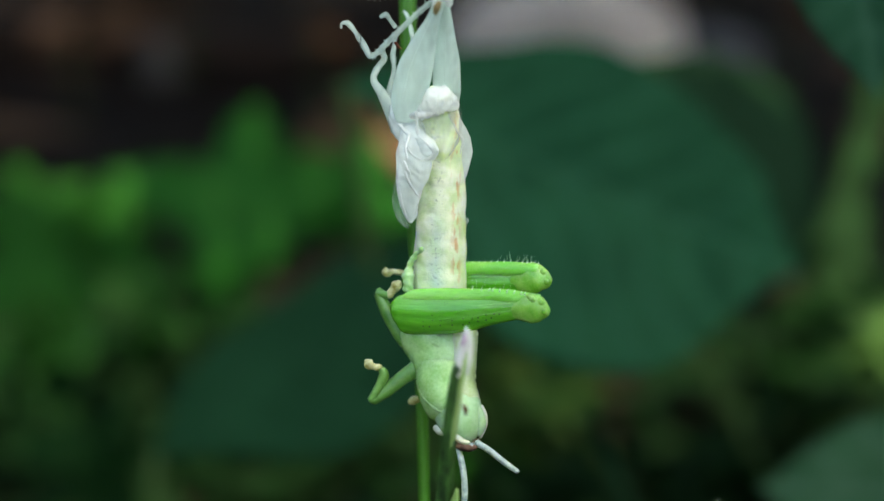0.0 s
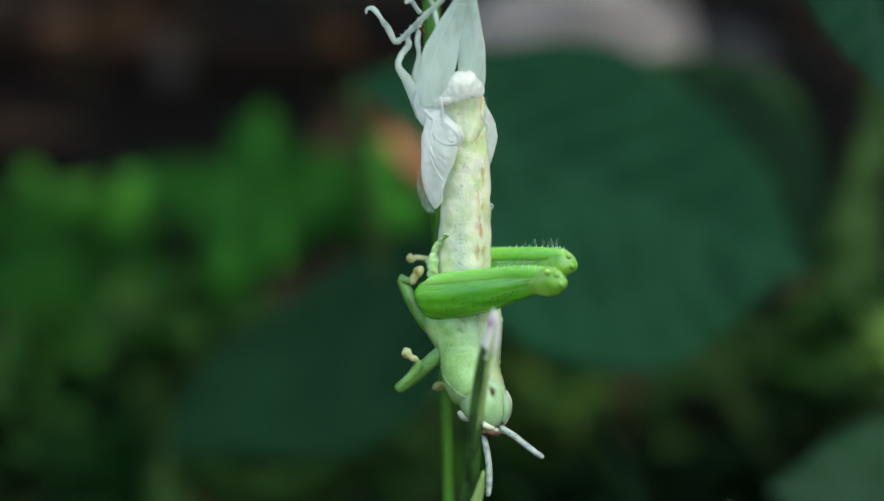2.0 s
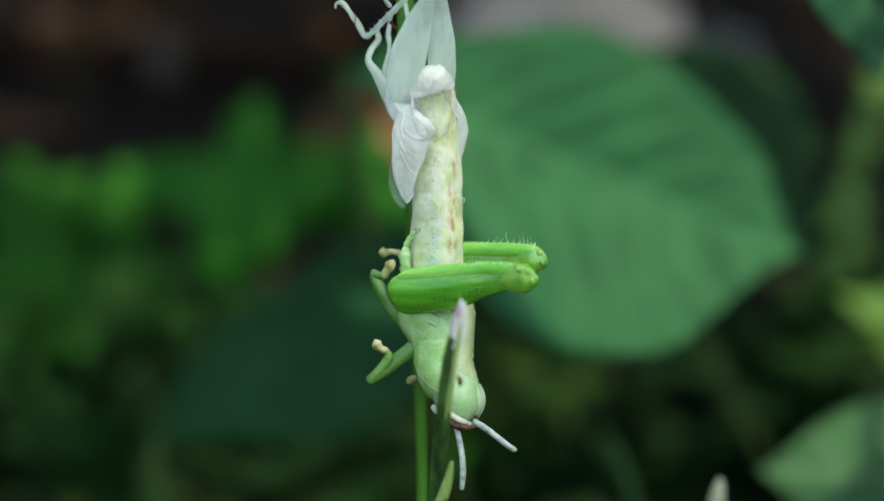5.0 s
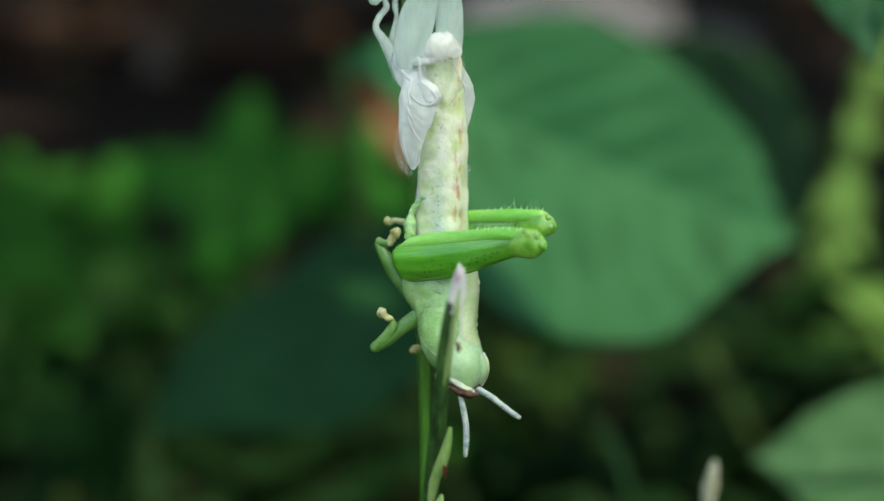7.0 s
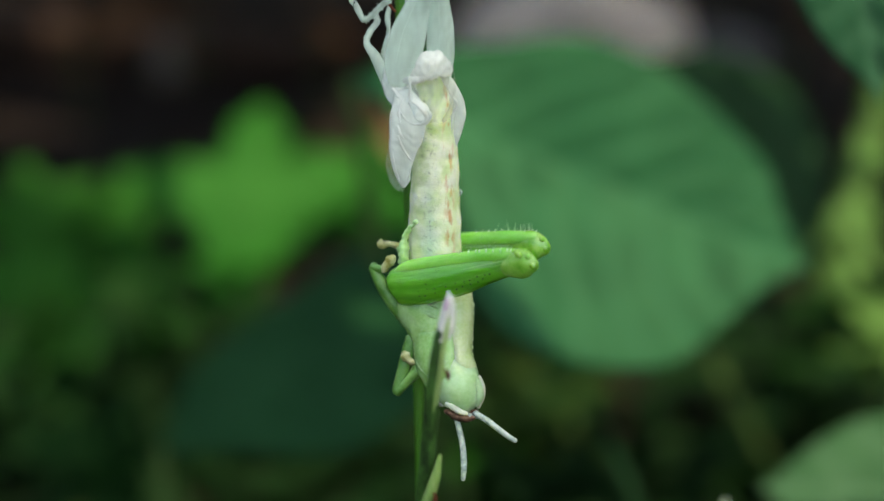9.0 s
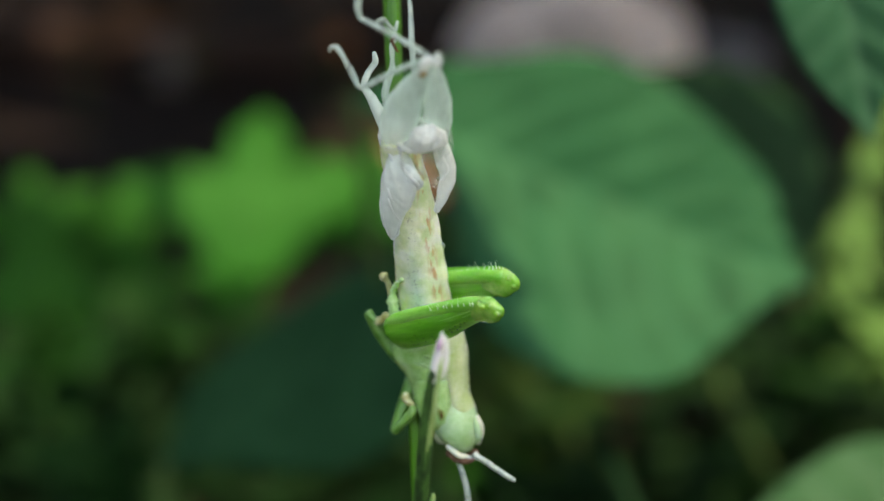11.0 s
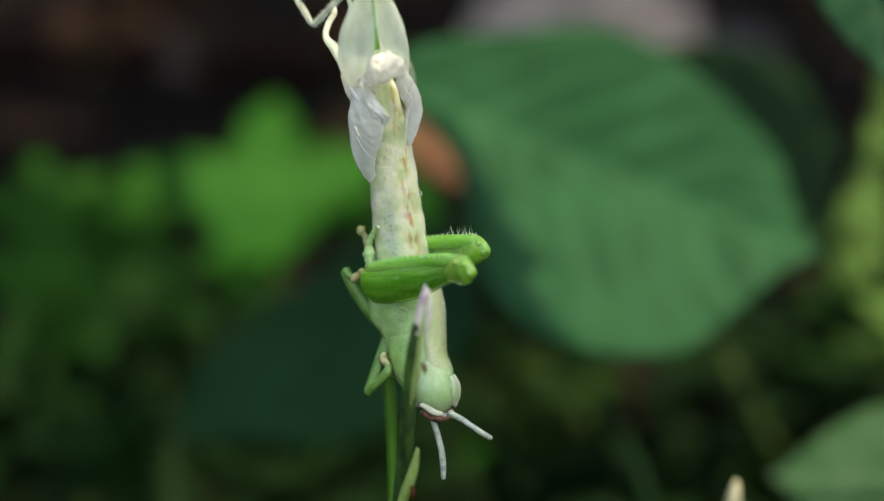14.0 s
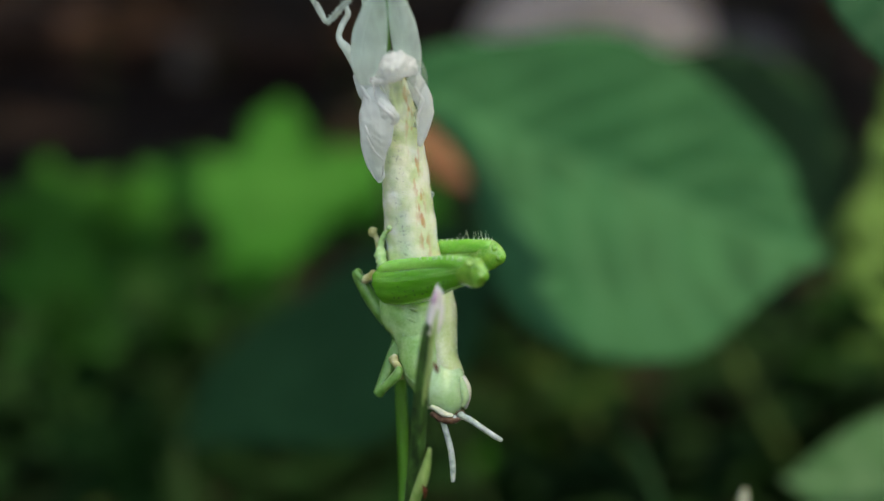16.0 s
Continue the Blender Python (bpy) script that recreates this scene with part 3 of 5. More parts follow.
# withered brown leaves still standing among the herbs
for base, tip, d, turn, look_of in (((668, 236), (838, 342), 0.42, 0.2, WITHERED), ((960, 640), (1078, 690), 0.44, -0.2, DEAD)):
    b0 = ahead(*base, d)
    herb("withered_herb", "withered orange-brown leaf on a dry stalk", [(b0, ahead(*tip, d), toward(turn, 0.55, 0.8), [0.04, 0.15, 0.21, 0.24, 0.24, 0.21, 0.16, 0.08, 0.01], dict(cup=0.25, droop=0.1, wave=0.05))],
         (b0.x, b0.y + 0.01), look_of, group="withered herbs")


# thin far grass stems and a pale bud
def far_stem(points, r, label, material, bud=None):
    ob = thing("grass_plant", label, "grass", group="loose grass stems")
    top = Vector(points[-1])
    root = Vector((points[0][0], points[0][1], floor_z(points[0][0], points[0][1]) - 0.004))
    bm = bmesh.new()
    sweep(bm, [(*root, r, r)] + [(*p, r, r) for p in points[1:]], seg=8, steps=6)
    part("stem", bm, material, ob)
    if bud:
        bm = bmesh.new()
        sweep(bm, [(*(top - Vector((0, 0, 0.002))), 0.0005, 0.0005), (*(top + Vector((0.0003, 0, 0.001))), 0.00085, 0.0008), (*(top + Vector((0.0006, 0, 0.0038))), 0.0003, 0.0003)], seg=10, steps=5)
        part("bud", bm, bud, ob, "pale dry bud")
    return ob


p = ahead(1262, 950, 0.15)
far_stem([(p.x, p.y + 0.002, 0), p - Vector((0.001, 0, 0.05)), p], 0.0005, "thin grass stem with a pale dry bud", STALK, STRAW)
p = ahead(1060, 770, 0.24)
q = ahead(1130, 1000, 0.23)
# the stem takes the shade-darkened leaf colour
far_stem([(q.x, q.y, 0), q, p], 0.0008, "thin grass stem low down, coloured dark as in shade", DEEP)


# ---- litter: stones, dead leaves, a dead branch ----
def stone(center, size, label, material=STONE):
    ob = thing("stone", label, "stone")
    bm = bmesh.new()
    bmesh.ops.create_icosphere(bm, subdivisions=4, radius=1.0)
    for v in bm.verts:
        v.co *= 1 + 0.22 * noise.fractal(v.co * 1.3 + Vector(center) * 9, 0.8, 2.0, 4)
        v.co = Vector((v.co.x * size[0], v.co.y * size[1], v.co.z * size[2]))
    part("boulder", bm, material, ob)
    ob.matrix_basis = Matrix.Translation((center[0], center[1], floor_z(center[0], center[1]) + size[2] * 0.35))
    return ob


p = ahead(1015, 20, 0.95)
stone((p.x, p.y, 0), (0.078, 0.06, 0.062), "pale pinkish grey stone lying on the dark soil")
p = ahead(1265, 75, 1.0)
stone((p.x, p.y, 0), (0.034, 0.03, 0.024), "small bluish grey stone on the soil", plain("slate_stone", (0.05, 0.05, 0.06), (0.13, 0.12, 0.14), 25, 0.8))
p = ahead(285, 100, 0.98)
stone((p.x, p.y, 0), (0.013, 0.012, 0.022), "small grey stone on the soil", plain("grey_stone", (0.045, 0.038, 0.037), (0.11, 0.09, 0.085), 25, 0.8))


def dead_leaf(a, b, d, size, turn):
    p = ahead(a, b, d)
    ob = thing("fallen_leaf", "curled brown dead leaf lying in the litter", "dead leaf", group="litter leaves")
    z = floor_z(p.x, p.y)
    bm = blade(size, OVAL, cup=0.5, droop=-0.15, wave=0.12, seed=a * 0.01, nx=20, ny=10)
    lf = part("blade", bm, DEAD, ob)
    ang = radians(turn)
    lf.matrix_basis = Matrix.Translation((p.x, p.y, max(p.z, z) + 0.002)) @ Euler((0.5, -0.1, ang)).to_matrix().to_4x4()
    if p.z > z + 0.01:
        stalk_to_ground(ob, (p.x, p.y, p.z + 0.001), (p.x, p.y + 0.01, z - 0.003), 0.0007)
    return ob


dead_leaf(668, 235, 0.56, 0.030, 70)
dead_leaf(120, 60, 0.85, 0.050, 20)
dead_leaf(330, 20, 0.95, 0.055, 200)
dead_leaf(560, 80, 0.80, 0.045, 100)
dead_leaf(610, 150, 0.70, 0.040, 300)
dead_leaf(1400, 60, 0.85, 0.05, 30)
dead_leaf(1290, 20, 0.9, 0.05, 250)
dead_leaf(1330, 200, 0.60, 0.04, 150)


def dead_branch(a0, b0, a1, b1, r):
    ob = thing("dead_branch", "weathered brown dead branch lying on the soil", "branch")
    pts = []
    for s in (0, 0.25, 0.5, 0.75, 1.0):
        p = ahead(a0 + (a1 - a0) * s, b0 + (b1 - b0) * s, 1.0)
        pts.append((p.x, p.y + 0.02 * math.sin(s * 7), floor_z(p.x, p.y) + r * 0.7, r * (1 - 0.3 * s), r * (1 - 0.3 * s)))
    bm = bmesh.new()
    sweep(bm, pts, seg=14, steps=8, rough=0.006, freq=40)
    part("limb", bm, WOOD, ob)
    for i, up in ((1, 0.05), (3, -0.04)):
        x, y, z, k, _ = pts[i]
        bm = bmesh.new()
        sweep(bm, [(x, y, z, k * 0.5, k * 0.5), (x + 0.05, y + up, z + 0.02, k * 0.35, k * 0.35), (x + 0.11, y + up * 2, z + 0.015, k * 0.2, k * 0.2)], seg=10, steps=6, rough=0.003, freq=60)
        part("side_twig", bm, WOOD, ob)


dead_branch(-150, 60, 760, 10, 0.022)


def litter():
    """Crumbs, bits of bark and leaf scraps on the soil."""
    bm = bmesh.new()
    rnd = random.Random(4)
    for _ in range(900):
        x, y = rnd.uniform(-0.9, 0.9), rnd.uniform(0.1, 1.8)
        s = rnd.uniform(0.002, 0.009)
        c = Vector((x, y, floor_z(x, y) + s * 0.3))
        ring = [c + Vector((rnd.uniform(-s, s), rnd.uniform(-s, s), rnd.uniform(-.4, .6) * s)) for _ in range(5)]
        top = bm.verts.new(c + Vector((0, 0, s * 0.5)))
        vs = [bm.verts.new(q) for q in ring]
        for i in range(5):
            bm.faces.new((vs[i], vs[(i + 1) % 5], top))
    ob = part("litter", bm, plain("bark_crumbs", (0.02, 0.013, 0.01), (0.10, 0.06, 0.045), 60, 0.9), None, "crumbs of bark and leaf scraps on dark soil", "stuff")
    return tagged(ob, category="litter")


litter()


def small_leaves(name, label, category, boxes, size, material, seed):
    """Countless small leaves in loose boxes (x0, x1, y0, y1, height, number) above the soil."""
    rnd = random.Random(seed)
    verts, faces = [], []
    for x0, x1, y0, y1, low, high, n in boxes:
        for _ in range(n):
            x, y = rnd.uniform(x0, x1), rnd.uniform(y0, y1)
            c = Vector((x, y, floor_z(x, y) + rnd.uniform(low, high)))
            m = Euler((rnd.uniform(-.6, .6), rnd.uniform(-.6, .6), rnd.uniform(0, 6.3))).to_matrix()
            s = size * rnd.uniform(0.6, 1.3)
            k = len(verts)
            for a, b, h in ((0, 0, 0), (.3, .28, .08), (.65, .24, .06), (1, 0, -.1), (.65, -.24, .06), (.3, -.28, .08), (.5, 0, 0)):
                verts.append(c + m @ Vector((a * s, b * s, h * s)))
            faces += [(k, k + 1, k + 6), (k + 1, k + 2, k + 6), (k + 2, k + 3, k + 6), (k + 3, k + 4, k + 6), (k + 4, k + 5, k + 6), (k + 5, k, k + 6)]
    me = bpy.data.meshes.new(name)
    me.from_pydata(verts, [], faces)
    me.materials.append(material)
    for f in me.polygons:
        f.use_smooth = True
    return tagged(new(name, me), label, category, kind="stuff")


# the gloom among these leaves comes mostly from their darkened colour
small_leaves("ground_cover", "dense small leaves covering the soil, darkened as in deep shade", "ground cover",
             [(-0.30, 0.30, 0.10, 0.30, 0.004, 0.035, 2600), (-0.35, 0.02, 0.24, 0.42, 0.004, 0.05, 700), (0.08, 0.4, 0.16, 0.40, 0.004, 0.05, 700)], 0.016, DEEP_SHADE, 11)
# added all round, outside the view, to block low sky light
small_leaves("unseen_hedge", "unseen ring of undergrowth added to cut the light from the sides", "undergrowth",
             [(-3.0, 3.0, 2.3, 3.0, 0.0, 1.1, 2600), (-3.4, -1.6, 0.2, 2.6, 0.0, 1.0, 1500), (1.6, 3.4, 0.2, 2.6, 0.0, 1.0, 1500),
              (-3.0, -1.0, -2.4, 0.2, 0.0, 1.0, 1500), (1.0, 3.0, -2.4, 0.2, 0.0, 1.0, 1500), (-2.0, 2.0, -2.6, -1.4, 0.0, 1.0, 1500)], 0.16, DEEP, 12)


# ---- unseen shrubs, added above and beside the view to keep the sun off ----
def overhang(name, label, spots, root, size, material=DEEP, seed=1):
    """A shrub stem from root with one spray of leaves at each spot."""
    rnd = random.Random(seed)
    ob = thing(name, label, "shrub")
    base = Vector((root[0], root[1], -0.02))
    ob.matrix_basis = Matrix.Translation(base)
    hub = sum((Vector(s) for s in spots), Vector()) / len(spots) - base
    bm = bmesh.new()
    sweep(bm, [(0, 0, 0, 0.006, 0.006), (0, 0, hub.z * 0.5, 0.005, 0.005), (*(hub * 0.6 + Vector((0, 0, hub.z * 0.4))), 0.004, 0.004), (*hub, 0.003, 0.003)], seg=10, steps=6)
    part("branch", bm, WOOD, ob)
    for s in spots:
        s = Vector(s) - base
        bm = bmesh.new()
        sweep(bm, [(*hub, 0.002, 0.002), (*(hub.lerp(s, 0.5) + Vector((0, 0, 0.01))), 0.0016, 0.0016), (*s, 0.001, 0.001)], seg=6, steps=4)
        part("twig", bm, TWIG, ob)
        for k in range(4):
            ang = k * 1.571 + rnd.uniform(-.3, .3)
            L = size * rnd.uniform(0.9, 1.15)
            lf = part("leaf", blade(L, HEART, cup=0.1, droop=0.15, wave=0.03, seed=k + seed, nx=12, ny=8), material, ob)
            lf.matrix_basis = facing(s, s + Vector((math.cos(ang), math.sin(ang), -0.1)), SUN + Vector((rnd.uniform(-.2, .2), rnd.uniform(-.2, .2), 0)))
    return ob


def over(a, b, d, up):
    """The place up metres towards the sun from a place in view."""
    return ahead(a, b, d) + SUN * up


shade_insect = overhang("unseen_shade_shrub", "unseen shrub branch added to shade the insect", [over(800, 440, 0.12, 0.30)], (0.30, -0.10), 0.040, seed=2)
shade_leaf = overhang("unseen_shade_shrub", "unseen shrub branch added to shade the broad leaf",
                      [over(1080, 360, 0.245, 0.33), over(820, 150, 0.255, 0.34)], (0.45, 0.12), 0.045, seed=3)
shade_side = overhang("unseen_shade_shrub", "unseen shrub branch added to shade the side leaves", [over(1530, 830, 0.21, 0.30), over(1560, 0, 0.168, 0.28), over(1545, 230, 0.31, 0.30), over(1500, 420, 0.30, 0.30)], (0.5, 0.0), 0.026, seed=23)
shade_herbs = overhang("unseen_shade_shrub", "unseen shrub branch added to shade the small herbs",
                       [over(a, b, 0.46, 0.33) for a in (330, 430, 530, 640) for b in (60, 150, 240, 330, 430, 530)], (-0.45, 0.25), 0.0105, seed=9)
shade_dusk = overhang("unseen_shade_shrub", "unseen shrub twig added to shade the dark leaf, swaying", [over(340, 650, 0.265, 0.16), over(560, 800, 0.26, 0.16), over(480, 640, 0.265, 0.16)], (-0.5, -0.1), 0.027, seed=10)
overhang("unseen_shade_shrub", "unseen large-leaved shrub branch added to shade the low herbs",
         [over(300, 740, 0.265, 0.36), over(80, 780, 0.28, 0.34), over(320, 900, 0.27, 0.36)], (-0.40, 0.05), 0.038, seed=5)
overhang("unseen_shade_shrub", "unseen small-leaved shrub twig added to shade the dark leaf", [over(450, 530, 0.265, 0.36), over(640, 870, 0.25, 0.36)], (-0.42, 0.1), 0.021, seed=14)
overhang("unseen_shade_shrub", "unseen leafy canopy added to shade the bare soil",
         [Vector((x, y, 0.55 + 0.06 * math.sin(x * 9 + y * 7))) + SUN * 0.1 for x in (-0.8, -0.6, -0.4, -0.2, 0.0, 0.2, 0.4, 0.6, 0.8) for y in (0.42, 0.50, 0.70, 0.95, 1.2, 1.45, 1.7)], (0.1, 2.0), 0.15, seed=7)

overhang("unseen_shade_shrub", "unseen low shrub added to shade the ground behind the broad leaf",
         [Vector((x, y, 0.27 + 0.02 * math.sin(x * 30 + y * 17))) for x in (0.10, 0.20, 0.30, 0.40) for y in (0.34, 0.43, 0.52)], (0.6, 0.5), 0.070, seed=8)
overhang("unseen_shade_shrub", "unseen small-leaved twig added to shade the hidden leaf", [over(1210, 150, 0.305, 0.24), over(1270, 270, 0.305, 0.24), over(1310, 180, 0.305, 0.24), over(1335, 330, 0.305, 0.24)], (0.55, 0.35), 0.020, seed=31)
overhang("unseen_shade_shrub", "unseen fine leafy twigs added to dapple the herbs", [over(a, b, 0.46, 0.40) for a in (-20, 60, 140, 220) for b in (330, 420, 510, 600)], (-0.5, 0.3), 0.017, seed=33)

# ---- the grass stem that carries the insect ----
PIVOT = grid(735, 444, -4.5)


def grass_stem():
    ob = thing("grass_plant", "upright ribbed green grass stem carrying the moulting insect", "grass", FLAT @ Matrix.Translation(PIVOT))
    down = (FLAT @ Matrix.Translation(PIVOT)).inverted() @ Vector((0.004, -0.035, -0.03))
    low = grid(755, 1010, -4.3) - PIVOT
    rows = [(*down.lerp(low, s), 0.00062, 0.00062) for s in (0, 0.1, 0.2, 0.3, 0.4, 0.5, 0.6, 0.7, 0.8, 0.9, 1.0)]
    for a, b, r in ((751, 888, 10), (748, 760, 10.2), (742, 600, 11), (733, 400, 12), (726, 200, 13.5), (722, 60, 15), (721, -10, 15.5), (716, -200, 15), (712, -420, 14), (706, -800, 11)):
        rows.append((*(grid(a, b, -4.5) - PIVOT), r * 0.00005, r * 0.00005))
    bm = bmesh.new()
    sweep(bm, rows, seg=60, steps=6, ribs=12, rib=0.045)
    part("culm", bm, STEM, ob)
    return ob


stem = grass_stem()


# ---- the flower spike in front ----
def nod(b):
    """How much nearer to the viewer the spike's tip hangs, in millimetres."""
    return 6.0 * max(0.0, min(1.0, (1000 - b) / 330))


def flower_spike():
    global PIVOT
    PIVOT = grid(800, 700, 7)
    ob = thing("grass_flower_spike", "young grass flower spike with pale mauve-tipped husks", "grass spike", FLAT @ Matrix.Translation(PIVOT))
    down = (FLAT @ Matrix.Translation(PIVOT)).inverted() @ Vector((-0.003, -0.045, -0.03))
    low = grid(752, 1150, 7) - PIVOT
    rows = [(*down.lerp(low, s), 0.00065, 0.00055) for s in (0, 0.12, 0.24, 0.36, 0.48, 0.6, 0.72, 0.84, 0.94)]
    for a, b, r in ((754, 1130, 13), (772, 1000, 13), (786, 888, 13), (794, 800, 12), (802, 720, 11), (811, 660, 9), (815, 640, 5)):
        rows.append((*(grid(a, b, 7 + nod(b)) - PIVOT), r * 0.00005, r * 0.00004))
    bm = bmesh.new()
    sweep(bm, rows, seg=24, steps=6, ribs=5, rib=0.10)
    part("axis", bm, STALK, ob)
    for name, rows, mat, label in (
            ("husk", [(798, 805, 7.3, 2, 3), (803, 770, 7.5, 3, 3), (808, 740, 7.5, 3, 3), (816, 695, 7.3, 3, 3), (820, 670, 7.2, 2, 2)], HUSK, "pale green husk"),
            ("husk", [(806, 780, 7.4, 2, 3), (809, 760, 7.4, 3, 3), (816, 700, 7.4, 4, 4), (823, 650, 7.2, 4.5, 4), (828, 625, 7.1, 2, 2)], HUSK, "pale green husk"),
            ("tip_husk", [(813, 668, 7.1, 5, 5), (817, 640, 7.1, 8, 6), (821, 615, 7.1, 6.5, 5), (826, 595, 7.1, 4.5, 4), (828, 580, 7.1, 2, 2)], PINK, "white and mauve husk tip"),
            ("tip_husk", [(826, 662, 6.9, 5, 4), (831, 640, 6.9, 6.5, 5), (834, 610, 6.9, 5.5, 4), (833, 588, 6.9, 3, 3)], PINK, "white and mauve husk tip"),
            ("stigma", [(821, 612, 7.8, 3, 2), (824, 602, 7.9, 4, 3), (825, 594, 7.8, 2, 2)], MAUVE, "mauve stigma"),
            ("anther", [(822, 718, 7.9, 2, 2), (826, 726, 8.0, 4, 3), (827, 736, 7.9, 2, 2)], MAROON, "maroon anther"),
            ("low_husk", [(775, 1010, 7.4, 5, 5), (782, 965, 7.7, 8, 7), (797, 925, 7.8, 9.5, 8), (806, 895, 7.6, 7, 6), (811, 868, 7.4, 3, 3)], HUSK, "pale green husk with a dry tip"),
            ("low_husk", [(765, 1120, 7.4, 5, 5), (770, 1070, 7.7, 9, 7), (786, 1020, 7.8, 10, 8), (796, 985, 7.5, 4, 4)], HUSK, "pale green husk with a dry tip"),
            ("anther", [(800, 935, 8.3, 2, 2), (803, 945, 8.4, 4, 3), (802, 956, 8.3, 2, 2)], MAROON, "maroon anther")):
        rows = [(a, b, w + nod(b), r, d) for a, b, w, r, d in rows]
        part(name, tube(rows, seg=12, steps=5, rough=0.00004, freq=2500), mat, ob, label)
    return ob


spike = flower_spike()

# ---- the shed skin ----
PIVOT = grid(785, 554, 0)
HOME = FLAT @ Matrix.Translation(PIVOT)


def shed_skin():
    ob = thing("shed_skin", "empty white translucent cast skin gripping the grass stem", "insect skin", HOME)
    # hollow hind thighs, joined at the knees
    left = [(716, 214, 4.4, 16, 10), (722, 178, 4.9, 29, 14), (735, 124, 5.5, 30, 14), (751, 78, 6.3, 22, 11), (767, 34, 7.3, 12, 8), (778, 2, 8.2, 9, 7)]
    right = [(794, 208, 3.4, 16, 11), (792, 165, 4.0, 23, 13), (791, 115, 4.8, 23, 13), (790, 65, 5.8, 16, 9), (789, 30, 6.9, 11, 7), (786, 2, 7.9, 9, 7)]
    for rows, keels in ((left, (-0.35, 0.3, 0.85)), (right, (-0.8, -0.1, 0.5))):
        thigh = part("hind_thigh", tube(rows, seg=40, steps=8, ribs=5, rib=0.02, rough=0.00006, freq=500), SKIN, ob, "hollow translucent thigh")
        for k in keels:
            line = [(a + r * k * 0.98, b, w + d * 0.05 * math.sqrt(max(0.05, 1 - k * k)), 0.8, 0.5) for a, b, w, r, d in rows[1:]]
            part("keel", tube(line, seg=6, steps=6), CREASE if k == 0.85 else SKIN, thigh)
    part("knee", tube([(772, 10, 8.3, 7, 6), (778, -6, 8.6, 9, 7), (786, -14, 8.5, 6, 5)], seg=14, rough=0.0001, freq=1800), CRUMPLED, ob)
    part("knee", tube([(794, 8, 7.9, 7, 6), (797, -6, 8.1, 8, 7), (795, -16, 8.0, 4, 4)], seg=14, rough=0.0001, freq=1800), CRUMPLED, ob)
    part("knee_stain", tube([(771, 24, 8.4, 3, 2), (774, 14, 8.95, 6, 4), (779, 4, 9.2, 4, 3)], seg=10), RUST, ob, "rust brown stain on the knee")
    # shins with thorns, and feet
    for rows, n in (([(774, -4, 8.2, 5, 4), (742, 22, 7.4, 5, 4), (700, 62, 6.4, 5.5, 4), (668, 94, 5.5, 5, 4), (654, 102, 5.2, 3, 3)], 11),
                    ([(780, -10, 8.0, 5, 4), (735, -11, 6.6, 5, 4), (690, -8, 5.0, 5.5, 4), (652, -3, 3.6, 4, 3.5)], 11)):
        rows = [(a, b, w, r * 0.9, d * 0.9) for a, b, w, r, d in rows]
        shin = part("hind_shin", tube(rows, seg=12, steps=5), SKIN_LEG, ob, "thorny empty shin")
        fine = spline([(*(grid(a, b, w) - PIVOT), r * 0.00005) for a, b, w, r, _ in rows], 8)
        bm = bmesh.new()
        for k in range(2, n + 2):
            fine_at = int(k * (len(fine) - 2) / (n + 2))
            q = fine[fine_at]
            c = Vector(q[:3])
            along = (Vector(fine[min(len(fine) - 1, fine_at + 1)][:3]) - Vector(fine[fine_at - 1][:3])).normalized()
            for s in (1, -1):
                d = (along.cross(Vector((0, 0, 1))) * s + Vector((0, 0, 0.25)) + along * 0.25).normalized()
                spikes(bm, c + d * q[3] * 0.5, c + d * (q[3] + 0.00022), 0.00011)
        part("thorn", bm, SKIN_LEG, shin)
    part("hind_foot", tube([(655, 100, 5.2, 4, 4), (643, 78, 5.0, 6, 5), (630, 58, 4.8, 4, 4), (617, 42, 4.6, 5, 4), (606, 42, 4.6, 3, 3), (604, 50, 4.6, 2, 2)], seg=10, steps=5, rough=0.00005, freq=3000), SKIN_LEG, ob)
    part("hind_foot", tube([(652, -3, 3.6, 4, 4), (647, -28, 3.6, 6, 5), (654, -52, 3.5, 4, 4), (650, -84, 3.5, 3, 3)], seg=10, steps=5, rough=0.00005, freq=3000), SKIN_LEG, ob)
    # small legs
    legs = []
    for rows in ([(706, 232, 2.2, 13, 9), (696, 205, 2.0, 12, 9), (676, 165, 1.5, 9, 7), (662, 143, 1.0, 6, 5), (668, 122, 0.5, 6, 5), (680, 106, 0, 6, 5), (678, 90, -0.5, 4, 4)],
                 [(694, 190, 0.5, 8, 7), (690, 168, 0.2, 7, 6), (698, 134, -0.3, 6, 5), (698, 118, -0.5, 4, 4), (696, 100, -0.7, 5, 4), (698, 82, -1, 4, 4), (702, 60, -1.5, 3, 3)],
                 [(700, 48, 0.8, 4, 4), (690, 34, 1.0, 4, 4), (684, 26, 1.2, 5, 4), (674, 30, 1.2, 3, 3)],
                 [(740, 120, 1.0, 5, 4), (732, 70, 0.5, 5, 4), (724, 35, -1.0, 4, 4), (716, 20, -2.4, 3, 3)]):
        legs.append(part("small_leg", tube(rows, seg=12, steps=5, rough=0.00004, freq=2500), SKIN_LEG, ob))
    for rows in ([(700, 75, 0.5, 3, 2), (708, 85, 0.7, 2, 2), (712, 87, 0.7, 1, 1)], [(698, 68, 0.9, 3, 3), (706, 58, 0.6, 2, 2)]):
        part("claw", tube(rows, seg=8), MAROON, ob, "dark claw")
